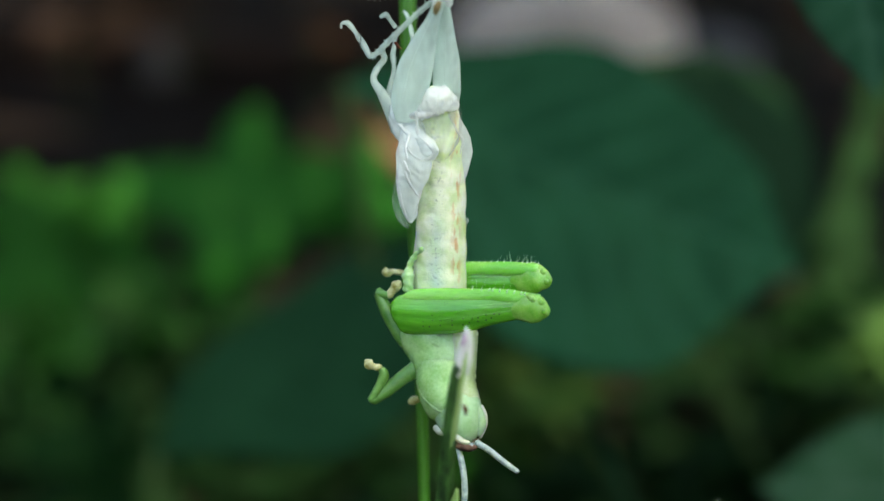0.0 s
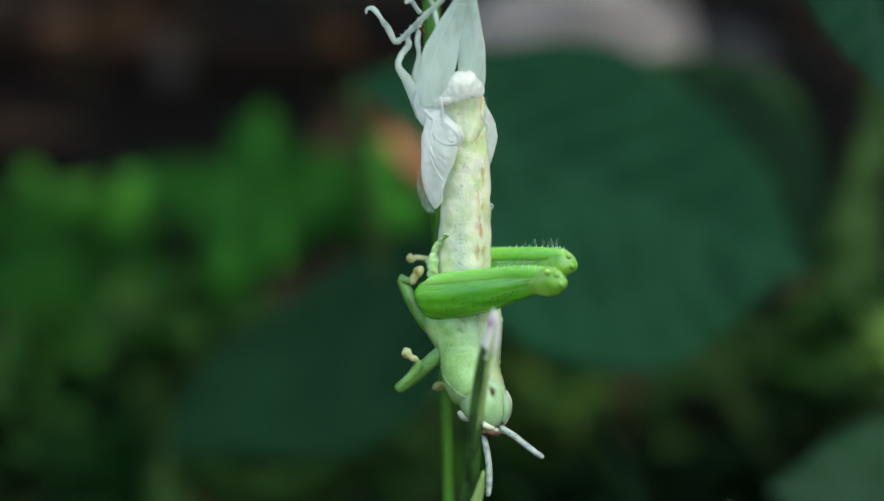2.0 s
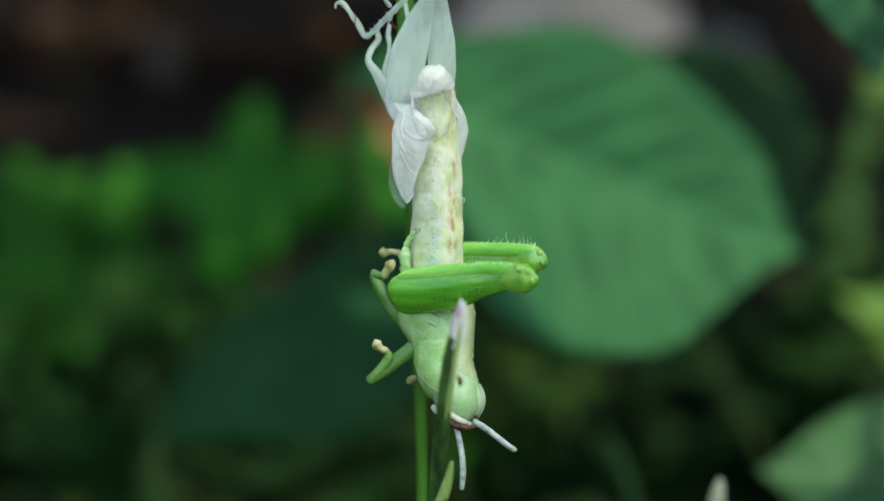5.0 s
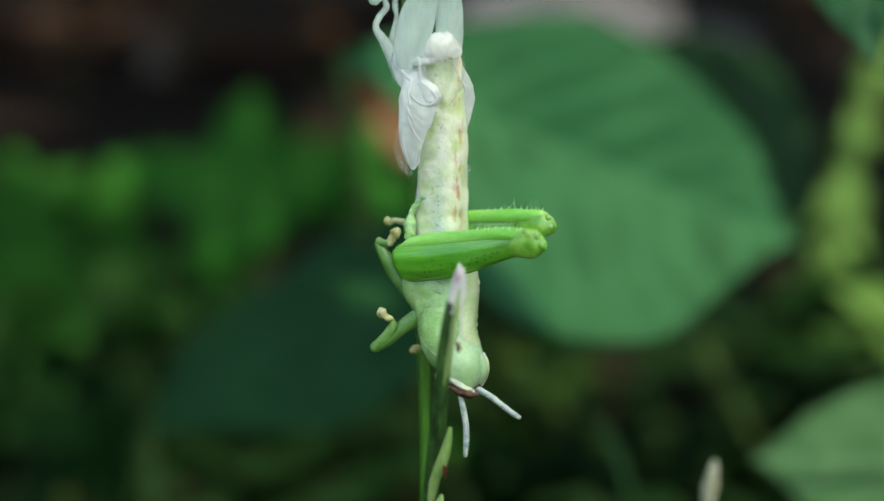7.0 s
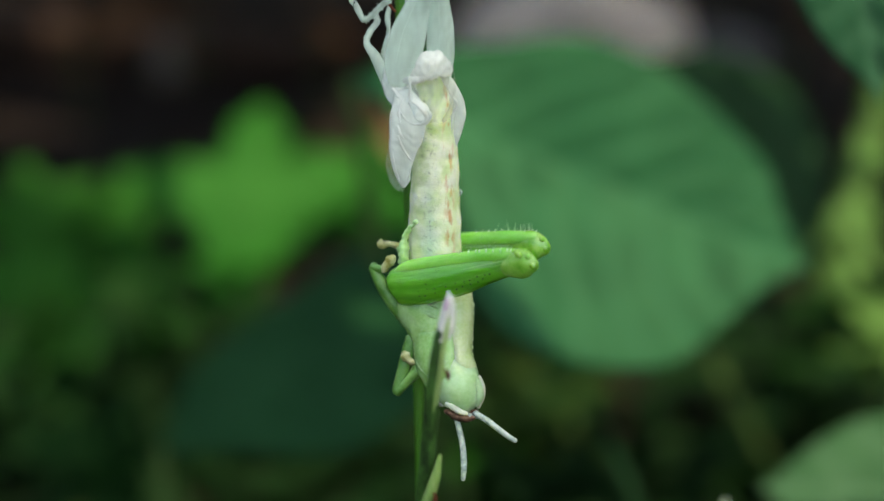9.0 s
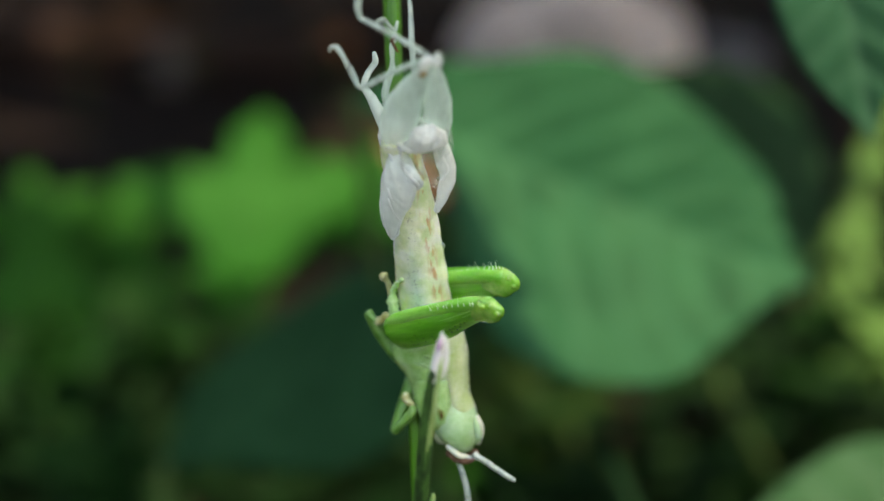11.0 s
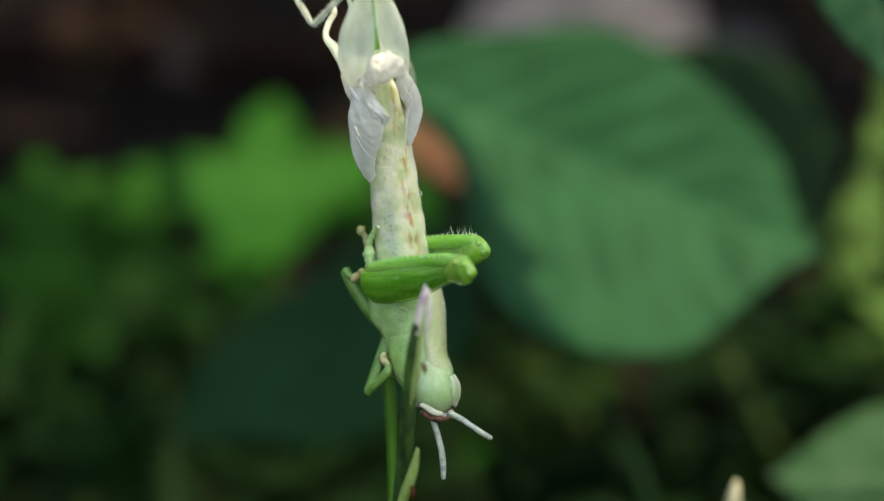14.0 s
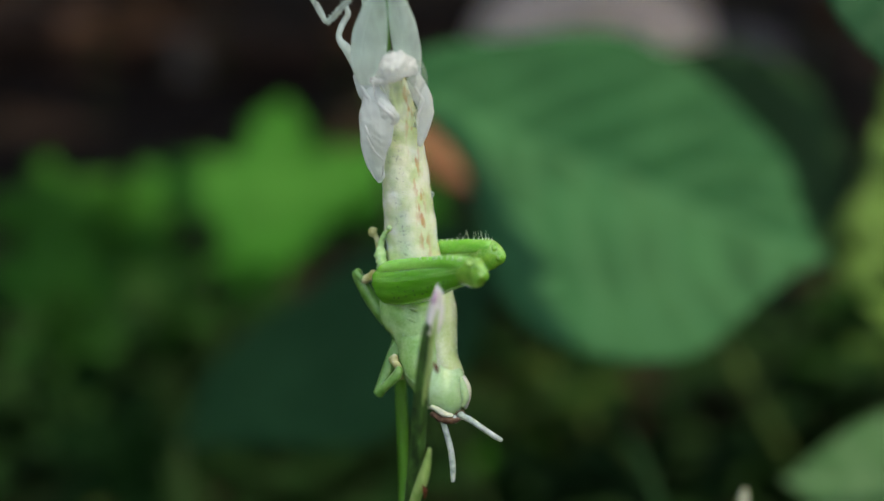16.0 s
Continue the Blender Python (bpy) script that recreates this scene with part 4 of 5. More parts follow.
    # crumpled back and belly skin round the tail
    part("crumpled_back", tube([(742, 206, 5.2, 8, 5), (756, 194, 5.7, 15, 8), (772, 180, 5.9, 22, 10), (790, 178, 5.6, 22, 10), (806, 190, 4.9, 11, 7)], seg=80, steps=20, folds=0.00024, freq=760), CRUMPLED, ob, "white crumpled skin")
    part("crumpled_fold", tube([(728, 206, 5.1, 3, 3), (744, 204, 5.7, 5, 4), (764, 200, 5.9, 5, 4), (780, 198, 5.9, 3, 3)], seg=32, steps=14, folds=0.00018, freq=800), CRUMPLED, ob, "white crumpled skin")
    part("sleeve", tube([(775, 180, 3.9, 36, 32), (775, 205, 3.6, 42, 38), (776, 235, 3.2, 41, 39), (778, 262, 2.8, 37, 36), (781, 282, 2.55, 33, 31), (783, 298, 2.4, 28, 27)], seg=64, steps=10, folds=0.00012, freq=500), SLEEVE, ob, "clear wrinkled sleeve of skin")
    part("body_skin", tube([(716, 185, 3.2, 24, 13), (719, 212, 3.7, 28, 16), (729, 237, 4.2, 25, 13), (738, 260, 4.5, 14, 8)], seg=48, steps=10, folds=0.00012, freq=520), WING, ob, "loose milky body skin")
    pads = (("crumpled white wing pad", WING, [(724, 228, 4.6, 14, 8), (734, 258, 5.2, 28, 10), (734, 293, 5.3, 29, 9), (728, 325, 5.1, 24, 8), (726, 358, 4.7, 16, 6), (728, 382, 4.2, 10, 4), (728, 394, 4.0, 3, 3)], 0.00013, 480),
            ("crumpled white wing pad", WING, [(741, 242, 5.5, 8, 5), (755, 256, 5.8, 13, 6), (764, 270, 5.8, 12, 6), (766, 281, 5.5, 5, 4)], 0.00016, 800),
            ("thin white wing pad", WING, [(796, 200, 3.8, 9, 8), (809, 230, 3.4, 15, 7), (823, 260, 3.0, 13, 6), (821, 296, 2.6, 9, 5), (816, 328, 2.2, 3, 3)], 0.00013, 520),
            ("thin clear wing pad", SLEEVE, [(708, 326, 2.5, 8, 6), (707, 355, 2.0, 11, 6), (713, 382, 1.8, 10, 5), (722, 398, 1.8, 6, 4), (727, 402, 1.8, 3, 3)], 0.00008, 500))
    flaps = [part("wing_pad", tube(rows, seg=48, steps=12, folds=fold, freq=freq), mat, ob, label) for label, mat, rows, fold, freq in pads]
    left_pad, right_pad = flaps[0], flaps[2]
    owner = (ob, ob, left_pad, left_pad, left_pad, left_pad, right_pad, right_pad, ob)
    for on, rows in zip(owner, ([(736, 198, 6.3, 2, 2), (739, 216, 6.2, 2.2, 2), (741, 238, 6.0, 3, 2), (752, 248, 6.2, 3, 2), (764, 260, 6.2, 3.4, 2.4), (769, 272, 6.0, 3.4, 2.4), (762, 281, 5.9, 3, 2), (744, 282, 5.9, 2, 1.6), (729, 272, 5.85, 2, 1.6), (719, 256, 5.7, 2, 1.6)],
                 [(707, 220, 4.7, 3, 2), (717, 232, 5.2, 3, 2), (724, 240, 5.5, 3, 2), (719, 261, 5.8, 2, 2), (722, 282, 5.9, 1.4, 1.2)],
                 [(717, 286, 5.8, 1.4, 1.4), (721, 298, 5.85, 1.7, 1.4), (728, 309, 5.8, 1.2, 1)],
                 [(718, 304, 5.75, 1.4, 1.4), (726, 324, 5.7, 1.8, 1.4), (735, 339, 5.5, 1.5, 1.2), (745, 351, 5.1, 0.8, 0.8)],
                 [(709, 332, 5.2, 1.4, 1.2), (713, 358, 4.9, 1.6, 1.2), (721, 386, 4.4, 1.2, 1)],
                 [(741, 360, 4.9, 1.4, 1.2), (738, 376, 4.6, 1.4, 1.2), (730, 392, 4.2, 1.2, 1)],
                 [(790, 194, 4.9, 2.4, 2), (801, 216, 4.5, 2.6, 2), (812, 236, 4.0, 2.4, 2), (821, 251, 3.7, 2.4, 2), (813, 276, 3.4, 2.2, 2), (813, 300, 3.0, 1.6, 1.4), (816, 324, 2.5, 1, 1)],
                 [(833, 246, 3.1, 1.4, 1.4), (835, 264, 3.0, 1.4, 1.4), (829, 292, 2.7, 1.4, 1.2), (819, 324, 2.3, 1.0, 1)],
                 [(690, 206, 3.8, 1.6, 1.4), (696, 226, 4.1, 1.8, 1.4), (707, 248, 4.5, 1.4, 1.2)])):
        part("crease", tube([(a, b, w, r, d * 0.7) for a, b, w, r, d in rows], seg=8, steps=8, rough=0.00005, freq=2200), CREASE, on)
    return ob, left_pad, right_pad, legs[0]


skin, left_pad, right_pad, skin_leg = shed_skin()


# ---- the grasshopper ----
PORE = plain("dark_pore", (0.008, 0.03, 0.006), (0.02, 0.06, 0.012), 2000, 0.5)


def hind_leg(ob, label, far):
    """Swollen thigh with the shank folded along its upper edge; it turns about the hip."""
    global PIVOT
    keep = PIVOT
    if far:
        hip = grid(735, 492, -3.2)
        thigh = [(722, 494, -3.4, 16, 14), (742, 498, -3.0, 32, 20), (790, 497, -1.8, 33, 20), (850, 496, -0.6, 32, 18), (905, 495, 0.4, 29, 16), (940, 494, 1.1, 28, 16), (955, 495, 1.4, 21, 14)]
        shank = [(952, 481, 1.95, 13, 10), (900, 477, 0.9, 13, 9), (840, 478, -0.2, 13, 9), (780, 480, -1.3, 12, 9), (735, 484, -2.1, 8, 7)]
        knee = [(855, 493, -0.6, 9, 6), (898, 494, 0.3, 20, 13), (928, 494, 1.1, 27, 15), (946, 494, 1.6, 28, 16), (961, 497, 1.9, 22, 14), (972, 501, 2.0, 12, 9)]
        edge = [(835, 466, -0.3), (880, 462, 0.6), (925, 462, 1.3), (952, 466, 1.7)]
        bumps = [(962, 482, 2.5), (967, 499, 2.5)]
    else:
        hip = grid(722, 555, 2.0)
        thigh = [(703, 559, 1.6, 18, 12), (714, 557, 2.0, 33, 19), (755, 559, 2.9, 34, 21), (820, 557, 4.1, 31, 19), (870, 551, 5.0, 24, 16), (915, 546, 5.7, 20, 14), (945, 546, 6.2, 20, 14), (955, 548, 6.3, 16, 12)]
        shank = [(954, 538, 6.55, 15, 11), (900, 529, 5.65, 15, 10), (840, 526, 4.7, 14, 9), (780, 526, 3.72, 14, 9), (735, 527, 2.95, 13, 8), (712, 533, 2.5, 7, 5)]
        knee = [(850, 551, 4.1, 8, 6), (890, 548, 5.1, 15, 11), (924, 546, 6.0, 22, 14), (944, 547, 6.5, 25, 15), (958, 550, 6.85, 21, 14), (969, 553, 7.0, 10, 8)]
        edge = [(745, 508, 4.4), (835, 509, 5.8), (890, 513, 6.6), (940, 520, 7.3)]
        bumps = [(958, 536, 7.5), (964, 553, 7.5), (942, 530, 7.4)]
    PIVOT = hip
    leg = part("hind_leg", tube(thigh, seg=56, steps=8, ribs=10, rib=0.022, rough=0.00003, freq=1500), FEMUR, ob, label)
    leg.location = hip - keep
    part("shin", tube(shank, seg=20, steps=8, rough=0.00005, freq=1500), TIBIA, leg, "pale green folded shin")
    part("knee", tube(knee, seg=28, steps=8, rough=0.00012, freq=1100), KNEE, leg, "glassy knee joint")
    for a, b, w in bumps:
        part("knee_bump", tube([(a - 6, b - 5, w - 0.62, 4, 4), (a, b, w - 0.14, 5.5, 5), (a + 3, b + 5, w - 0.62, 4, 4)], seg=12, steps=5), KNEE, leg)
    for k, mat, thin in ((-0.42, TIBIA, 1.6), (-0.15, TIBIA, 1.1), (0.22, FEMUR, 0.8)):
        line = [(a, b + r * k, w + d * 0.05 * math.sqrt(1 - k * k) * 0.99, thin, thin) for a, b, w, r, d in thigh[1:-1]]
        part("keel", tube(line, seg=6, steps=6), mat, leg)
    # dark pores in two rows
    for row, (k, first) in enumerate(((0.30, 0.10), (0.58, 0.16))):
        path = spline([(a, b + r * k, w + d * 0.05 * math.sqrt(1 - k * k)) for a, b, w, r, d in thigh[1:-2]], 10)
        for n in range(12 - 2 * row):
            q = path[int((first + n * 0.068) * (len(path) - 1))]
            bm = bmesh.new()
            bmesh.ops.create_icosphere(bm, subdivisions=1, radius=0.000085, matrix=Matrix.Translation(grid(q[0], q[1] + (n % 3 - 1), q[2]) - PIVOT))
            part("pore", bm, PORE, leg)
    fine = spline([grid(*e) - PIVOT for e in edge], 8)
    n = 13 if far else 9
    for k in range(n):
        s = k / (n - 1) if far else 0.35 + 0.6 * k / (n - 1)
        c = Vector(fine[int(s * (len(fine) - 1))])
        bm = bmesh.new()
        spikes(bm, c - Vector((0, 0.00025, 0)), c + Vector((0.00014, 0.00017 if far else 0.00015, 0.0001)), 0.00007)
        part("spine", bm, SPINE, leg)
    bm = bmesh.new()
    rnd = random.Random(3 if far else 9)
    for k in range(18 if far else 8):
        c = Vector(fine[int((0.35 + 0.6 * rnd.random()) * (len(fine) - 1))])
        spikes(bm, c, c + Vector((rnd.uniform(-.0001, .0002), rnd.uniform(0.0005, 0.0009), rnd.uniform(-.0002, .0002))), 0.000010)
    part("hair", bm, SPINE, leg, "fine hairs")
    # toothed seam of the thigh
    bm = bmesh.new()
    low = spline([(a, b + r * 0.94, w + 0.1) for a, b, w, r, _ in thigh[1:-1]], 6)
    for q in low[2::2]:
        c = grid(*q) - PIVOT
        spikes(bm, c + Vector((0, 0.0001, 0)), c + Vector((0.00008, -0.00011, 0)), 0.00005)
    part("seam_tooth", bm, SPINE, leg)
    PIVOT = keep
    return leg


def small_leg(ob, name, origin, upper, lower, foot):
    """A front or middle leg; the upper half turns on the body, the lower half on the upper."""
    global PIVOT
    keep = PIVOT
    PIVOT = grid(*origin)
    upper, lower, foot = ([(a, b, w, r * k, d * k) for a, b, w, r, d in rows] for rows, k in ((upper, 1.3), (lower, 1.35), (foot, 1.15)))
    leg = part(name, tube(upper, seg=14, steps=5, rough=0.00003, freq=2000), SMALL_LEG, ob)
    leg.location = PIVOT - keep
    joint = grid(*upper[-1][:3])
    first = PIVOT
    PIVOT = joint
    shin = part("shin", tube(lower, seg=12, steps=5, rough=0.00004, freq=2500), SMALL_LEG, leg)
    shin.location = joint - first
    bm = tube(foot, seg=14, steps=6, rough=0.00016, freq=2600)
    PIVOT = keep
    tarsus = part("foot", bm, FOOT, leg, "straw coloured foot")
    tarsus.parent = shin
    return leg, shin


# creases of the thorax and the rim of the collar: places and half widths
FOLDS = [
    [(741, 676, 2.2, 1.4), (751, 701, 3.1, 2.0), (773, 723, 3.9, 2.4), (794, 732, 4.1, 1.6)],
    [(737, 648, 1.8, 1.4), (765, 645, 3.1, 1.7), (804, 651, 3.2, 1.3)],
    [(735, 590, 2.1, 1.2), (760, 604, 2.85, 1.8), (785, 618, 3.05, 1.3)],
    [(750, 588, 2.6, 1.0), (775, 592, 2.9, 1.3), (800, 606, 2.9, 1.0)],
    [(742, 660, 2.1, 0.8), (768, 664, 3.3, 1.0), (796, 668, 3.5, 0.8)],
]


def grasshopper():
    ob = thing("grasshopper", "pale green grasshopper freshly emerging head down from its skin", "grasshopper", HOME)
    # abdomen with slightly swollen rings
    line = spline([(774, 165, 4.4, 24), (778, 200, 3.5, 33), (783, 260, 2.8, 35), (786, 320, 2.1, 38), (783, 380, 1.5, 42), (781, 440, 0.8, 45), (780, 500, 0.2, 46), (783, 560, -0.2, 50)], 10)
    rows = []
    for i, q in enumerate(line):
        s = 9 * i / (len(line) - 1)
        swell = 1.0 + 0.044 * math.sqrt(abs(math.sin(math.pi * s))) - 0.012
        rows.append((q[0], q[1], q[2], q[3] * swell, q[3] * 0.92 * swell))
    part("abdomen", tube(rows, seg=48, steps=2, rough=0.00006, freq=900), ABDOMEN, ob, "cream and pale green ringed abdomen")
    # thorax, collar and head
    part("thorax", tube([(783, 545, 0.0, 46, 44), (776, 585, 0.2, 66, 50), (783, 620, 0.6, 60, 48), (788, 650, 1.0, 53, 46), (789, 680, 1.4, 48, 44), (793, 705, 1.7, 43, 40)], seg=56, steps=10, folds=0.00016, freq=480), THORAX, ob, "soft pale green thorax")
    for rows in FOLDS:
        part("fold", tube([(a, b, w - 0.16, r * 2.4, r * 1.9) for a, b, w, r in rows], seg=10, steps=8, rough=0.00005, freq=2000), THORAX, ob, "pale crease")
    part("side_plate", tube([(722, 590, 0.9, 10, 10), (745, 610, 1.75, 20, 14), (772, 640, 2.35, 16, 12), (780, 662, 2.5, 6, 6)], seg=28, steps=8, folds=0.00006, freq=900), THORAX, ob)
    part("collar", tube([(788, 648, 1.2, 50, 46), (786, 680, 1.6, 47, 46), (790, 705, 2.0, 44, 44), (798, 728, 2.4, 37, 40)], seg=36, steps=6, rough=0.00006, freq=800), THORAX, ob, "green collar plate")
    part("back_plate", tube([(812, 560, 0.4, 30, 36), (814, 600, 0.8, 33, 40), (815, 640, 1.2, 30, 40), (815, 680, 1.6, 28, 40), (822, 712, 2.0, 29, 39), (829, 732, 2.35, 24, 36), (834, 750, 2.7, 14, 28), (836, 760, 2.9, 6, 18)], seg=40, steps=10, folds=0.00005, freq=900), BACK_PLATE, ob, "cream back plate")
    for k in range(9):
        s = k / 8
        b0 = 592 + 120 * s
        a0 = float(np.interp(b0, [590, 640, 680, 715], [845, 842, 841, 850]))
        part("back_bead", tube([(a0 - 4, b0 - 6, 1.0 + s, 4, 6), (a0 - 1, b0, 1.0 + s, 5, 7), (a0 - 4, b0 + 6, 1.0 + s, 4, 6)], seg=10, steps=4), BACK_PLATE, ob)
    head = part("head", tube([(800, 700, 2.0, 40, 38), (810, 724, 2.4, 43, 41), (818, 746, 2.8, 40, 39), (824, 764, 3.1, 32, 32), (826, 776, 3.3, 22, 24)], seg=36, steps=6, rough=0.00005, freq=700), HEAD, ob, "smooth pale green head")
    part("eye", tube([(846, 720, 3.0, 7, 9), (852, 738, 3.2, 11, 14), (853, 756, 3.3, 10, 13), (848, 772, 3.3, 5, 7)], seg=20, steps=6), HEAD, head, "bulging green eye")
    part("eye_rim", tube([(855, 720, 2.9, 3, 8), (861, 738, 3.1, 4.2, 12), (860, 757, 3.1, 4.2, 10), (852, 776, 3.1, 3, 5)], seg=14, steps=6), EYE_RIM, head, "cream rim of the eye")
    part("eye", tube([(772, 758, 2.4, 5, 6), (781, 764, 2.6, 8, 8), (790, 770, 2.8, 4, 5)], seg=16, steps=6), EYE_RIM, head, "cream side of the other eye")
    part("cheek", tube([(796, 768, 4.2, 4, 5), (808, 774, 4.8, 5, 6), (820, 782, 5.1, 5, 6), (832, 786, 5.0, 4, 5)], seg=14, steps=6, rough=0.00006, freq=2500), EYE_RIM, head, "cream cheek edge")
    part("face", tube([(798, 781, 4.0, 5, 14), (815, 790, 4.6, 7, 16), (832, 794, 4.7, 7, 14), (850, 782, 4.2, 5, 9)], seg=18, steps=6, rough=0.0002, freq=2600), FACE, head, "brown mottled face")
    part("mouthpart", tube([(822, 788, 4.6, 4, 5), (834, 793, 4.9, 7, 7), (846, 790, 4.8, 5, 5), (850, 783, 4.6, 4, 4)], seg=14, steps=5, rough=0.00012, freq=2500), FEELER, head)
    for rows in ([(845, 785, 4.9, 6, 6), (866, 797, 5.2, 6, 6), (888, 814, 5.5, 5.6, 5.6), (906, 828, 5.7, 5.4, 5.4), (919, 836, 5.9, 4.5, 4.5)],
                 [(813, 793, 4.6, 5, 5), (819, 818, 4.8, 6, 6), (824, 850, 5.0, 6, 6), (825, 880, 5.2, 6, 6), (823, 904, 5.3, 4.5, 4.5)]):
        fine = spline(rows, 14)
        beads = [(q[0], q[1], q[2], q[3] * (0.82 + 0.11 * abs(math.sin(i * 0.75 + 0.6 * math.sin(i * 0.31)))), q[4] * (0.82 + 0.11 * abs(math.sin(i * 0.75 + 0.6 * math.sin(i * 0.31))))) for i, q in enumerate(fine)]
        part("feeler", tube(beads, seg=12, steps=1), FEELER, head, "milky beaded feeler")
    for rows in ([(818, 345, 2.0, 2, 2), (825, 351, 2.0, 1.4, 1.4), (822, 358, 2.0, 1, 1)], [(823, 386, 1.4, 2.5, 3), (829, 391, 1.4, 2.5, 2), (826, 398, 1.4, 1, 1)],
                 [(816, 330, 2.2, 0.8, 0.8), (824, 342, 2.0, 0.6, 0.6), (821, 360, 1.8, 0.6, 0.6)]):
        part("skin_shred", tube(rows, seg=8), FEELER, ob)
    near = hind_leg(ob, "bright green folded hind leg", False)
    far = hind_leg(ob, "bright green folded hind leg with a spiny edge", True)
    front, front_shin = small_leg(ob, "front_leg", (738, 655, 1.0), [(742, 652, 1.0, 12, 10), (715, 670, 1.0, 10, 9), (685, 694, 1.0, 9, 8), (661, 711, 1.0, 7, 7)],
                                  [(661, 711, 1.0, 7, 7), (670, 692, 1.2, 6, 6), (681, 668, 1.4, 7, 6), (678, 655, 1.5, 5, 5)],
                                  [(676, 654, 1.5, 5, 5), (664, 650, 1.6, 6, 6), (655, 646, 1.6, 8, 7), (649, 640, 1.5, 3, 3)])
    mid, mid_shin = small_leg(ob, "middle_leg", (718, 604, 0.6), [(722, 606, 0.6, 12, 10), (702, 580, 0.4, 10, 9), (684, 548, 0.2, 9, 8), (672, 520, 0.0, 7, 7)],
                              [(672, 520, 0.0, 7, 7), (680, 522, 0.4, 5, 5), (690, 524, 0.7, 5, 5)],
                              [(690, 526, 0.7, 5, 5), (697, 516, 0.9, 6, 6), (704, 506, 1.0, 8, 7), (708, 500, 1.0, 4, 4)])
    far_foot = part("far_foot", tube([(728, 490, -0.6, 4, 4), (712, 484, -0.6, 5, 5), (696, 482, -0.6, 5, 5), (685, 484, -0.5, 8, 7), (684, 476, -0.5, 3, 3)], seg=12, steps=5, rough=0.00006, freq=3000), FOOT, ob, "straw coloured foot of the far leg")
    part("far_foot", tube([(742, 708, -0.4, 6, 6), (733, 711, -0.3, 8, 7), (727, 714, -0.3, 5, 5)], seg=12, steps=5, rough=0.00006, freq=3000), FOOT, ob, "straw coloured foot of the far leg")
    part("small_shin", tube([(729, 522, 1.4, 6, 6), (723, 498, 1.5, 9, 8), (726, 472, 1.5, 7, 6), (735, 457, 1.8, 5, 4), (750, 440, 2.4, 3, 2)], seg=18, steps=10, rough=0.00028, freq=2600), FOLD, ob)
    return ob, near, far, front, front_shin, mid, mid_shin, far_foot


insect, near_leg, far_leg, front_leg, front_shin, middle_leg, middle_shin, far_foot = grasshopper()


# ---- what moves ----
# insect: seconds, millimetres to the right and up, degrees of roll, of lean towards the viewer and of turn
INSECT_ROWS = [
    (0.0, 0.0, 0.02, -0.1, 0.07, -0.06), (0.5, -0.12, -0.37, 0.27, 0.87, 0.08), (1.0, 0.19, 0.27, 0.25, 1.63, 0.27), (1.5, -0.14, 0.64, 0.17, 0.23, 0.06),
    (2.0, 1.36, 1.37, -0.17, 0.26, -0.19), (2.5, 1.13, 2.94, -0.2, 0.3, -0.21), (3.0, -0.13, 1.97, -0.16, 1.38, -0.37), (3.5, -0.46, 1.71, 0.07, 0.63, -0.38),
    (4.0, -1.23, -0.08, 0.58, 1.18, -0.24), (6.5, 1.22, -1.23, -0.37, 0.41, -0.02), (7.0, 0.49, -0.23, -0.26, 0.08, 0.29), (7.5, 0.04, 0.28, -0.22, 0.07, 0.0),
    (8.0, -0.53, 2.59, 1.18, 1.37, -0.13), (8.5, -0.05, 1.48, 0.45, 1.3, 1.06), (8.7, -0.77, 1.84, 0.48, 0.94, 0.49), (10.8, -1.2, 1.48, 6.9, 19.91, -5.95),
    (11.0, -1.71, 0.82, 7.01, 19.03, -5.86), (11.5, -1.74, 1.03, 6.27, 15.05, -5.79), (12.0, -4.06, -0.33, 6.53, 12.34, -5.85), (12.5, -3.99, -0.06, 5.63, 10.88, -5.79),
    (13.0, -3.76, 0.09, 5.74, 8.94, -5.78), (13.5, -4.03, 0.09, 5.97, 7.1, -5.8), (14.0, -4.51, -0.25, 6.31, 5.63, -5.84), (14.5, -5.51, -1.1, 6.83, 4.0, -5.75),
    (15.0, -4.68, -0.11, 6.56, 4.08, -5.67), (15.5, -3.85, 0.12, 6.49, 3.76, -5.69), (16.0, -4.25, 0.48, 5.82, 3.56, -5.81),
]
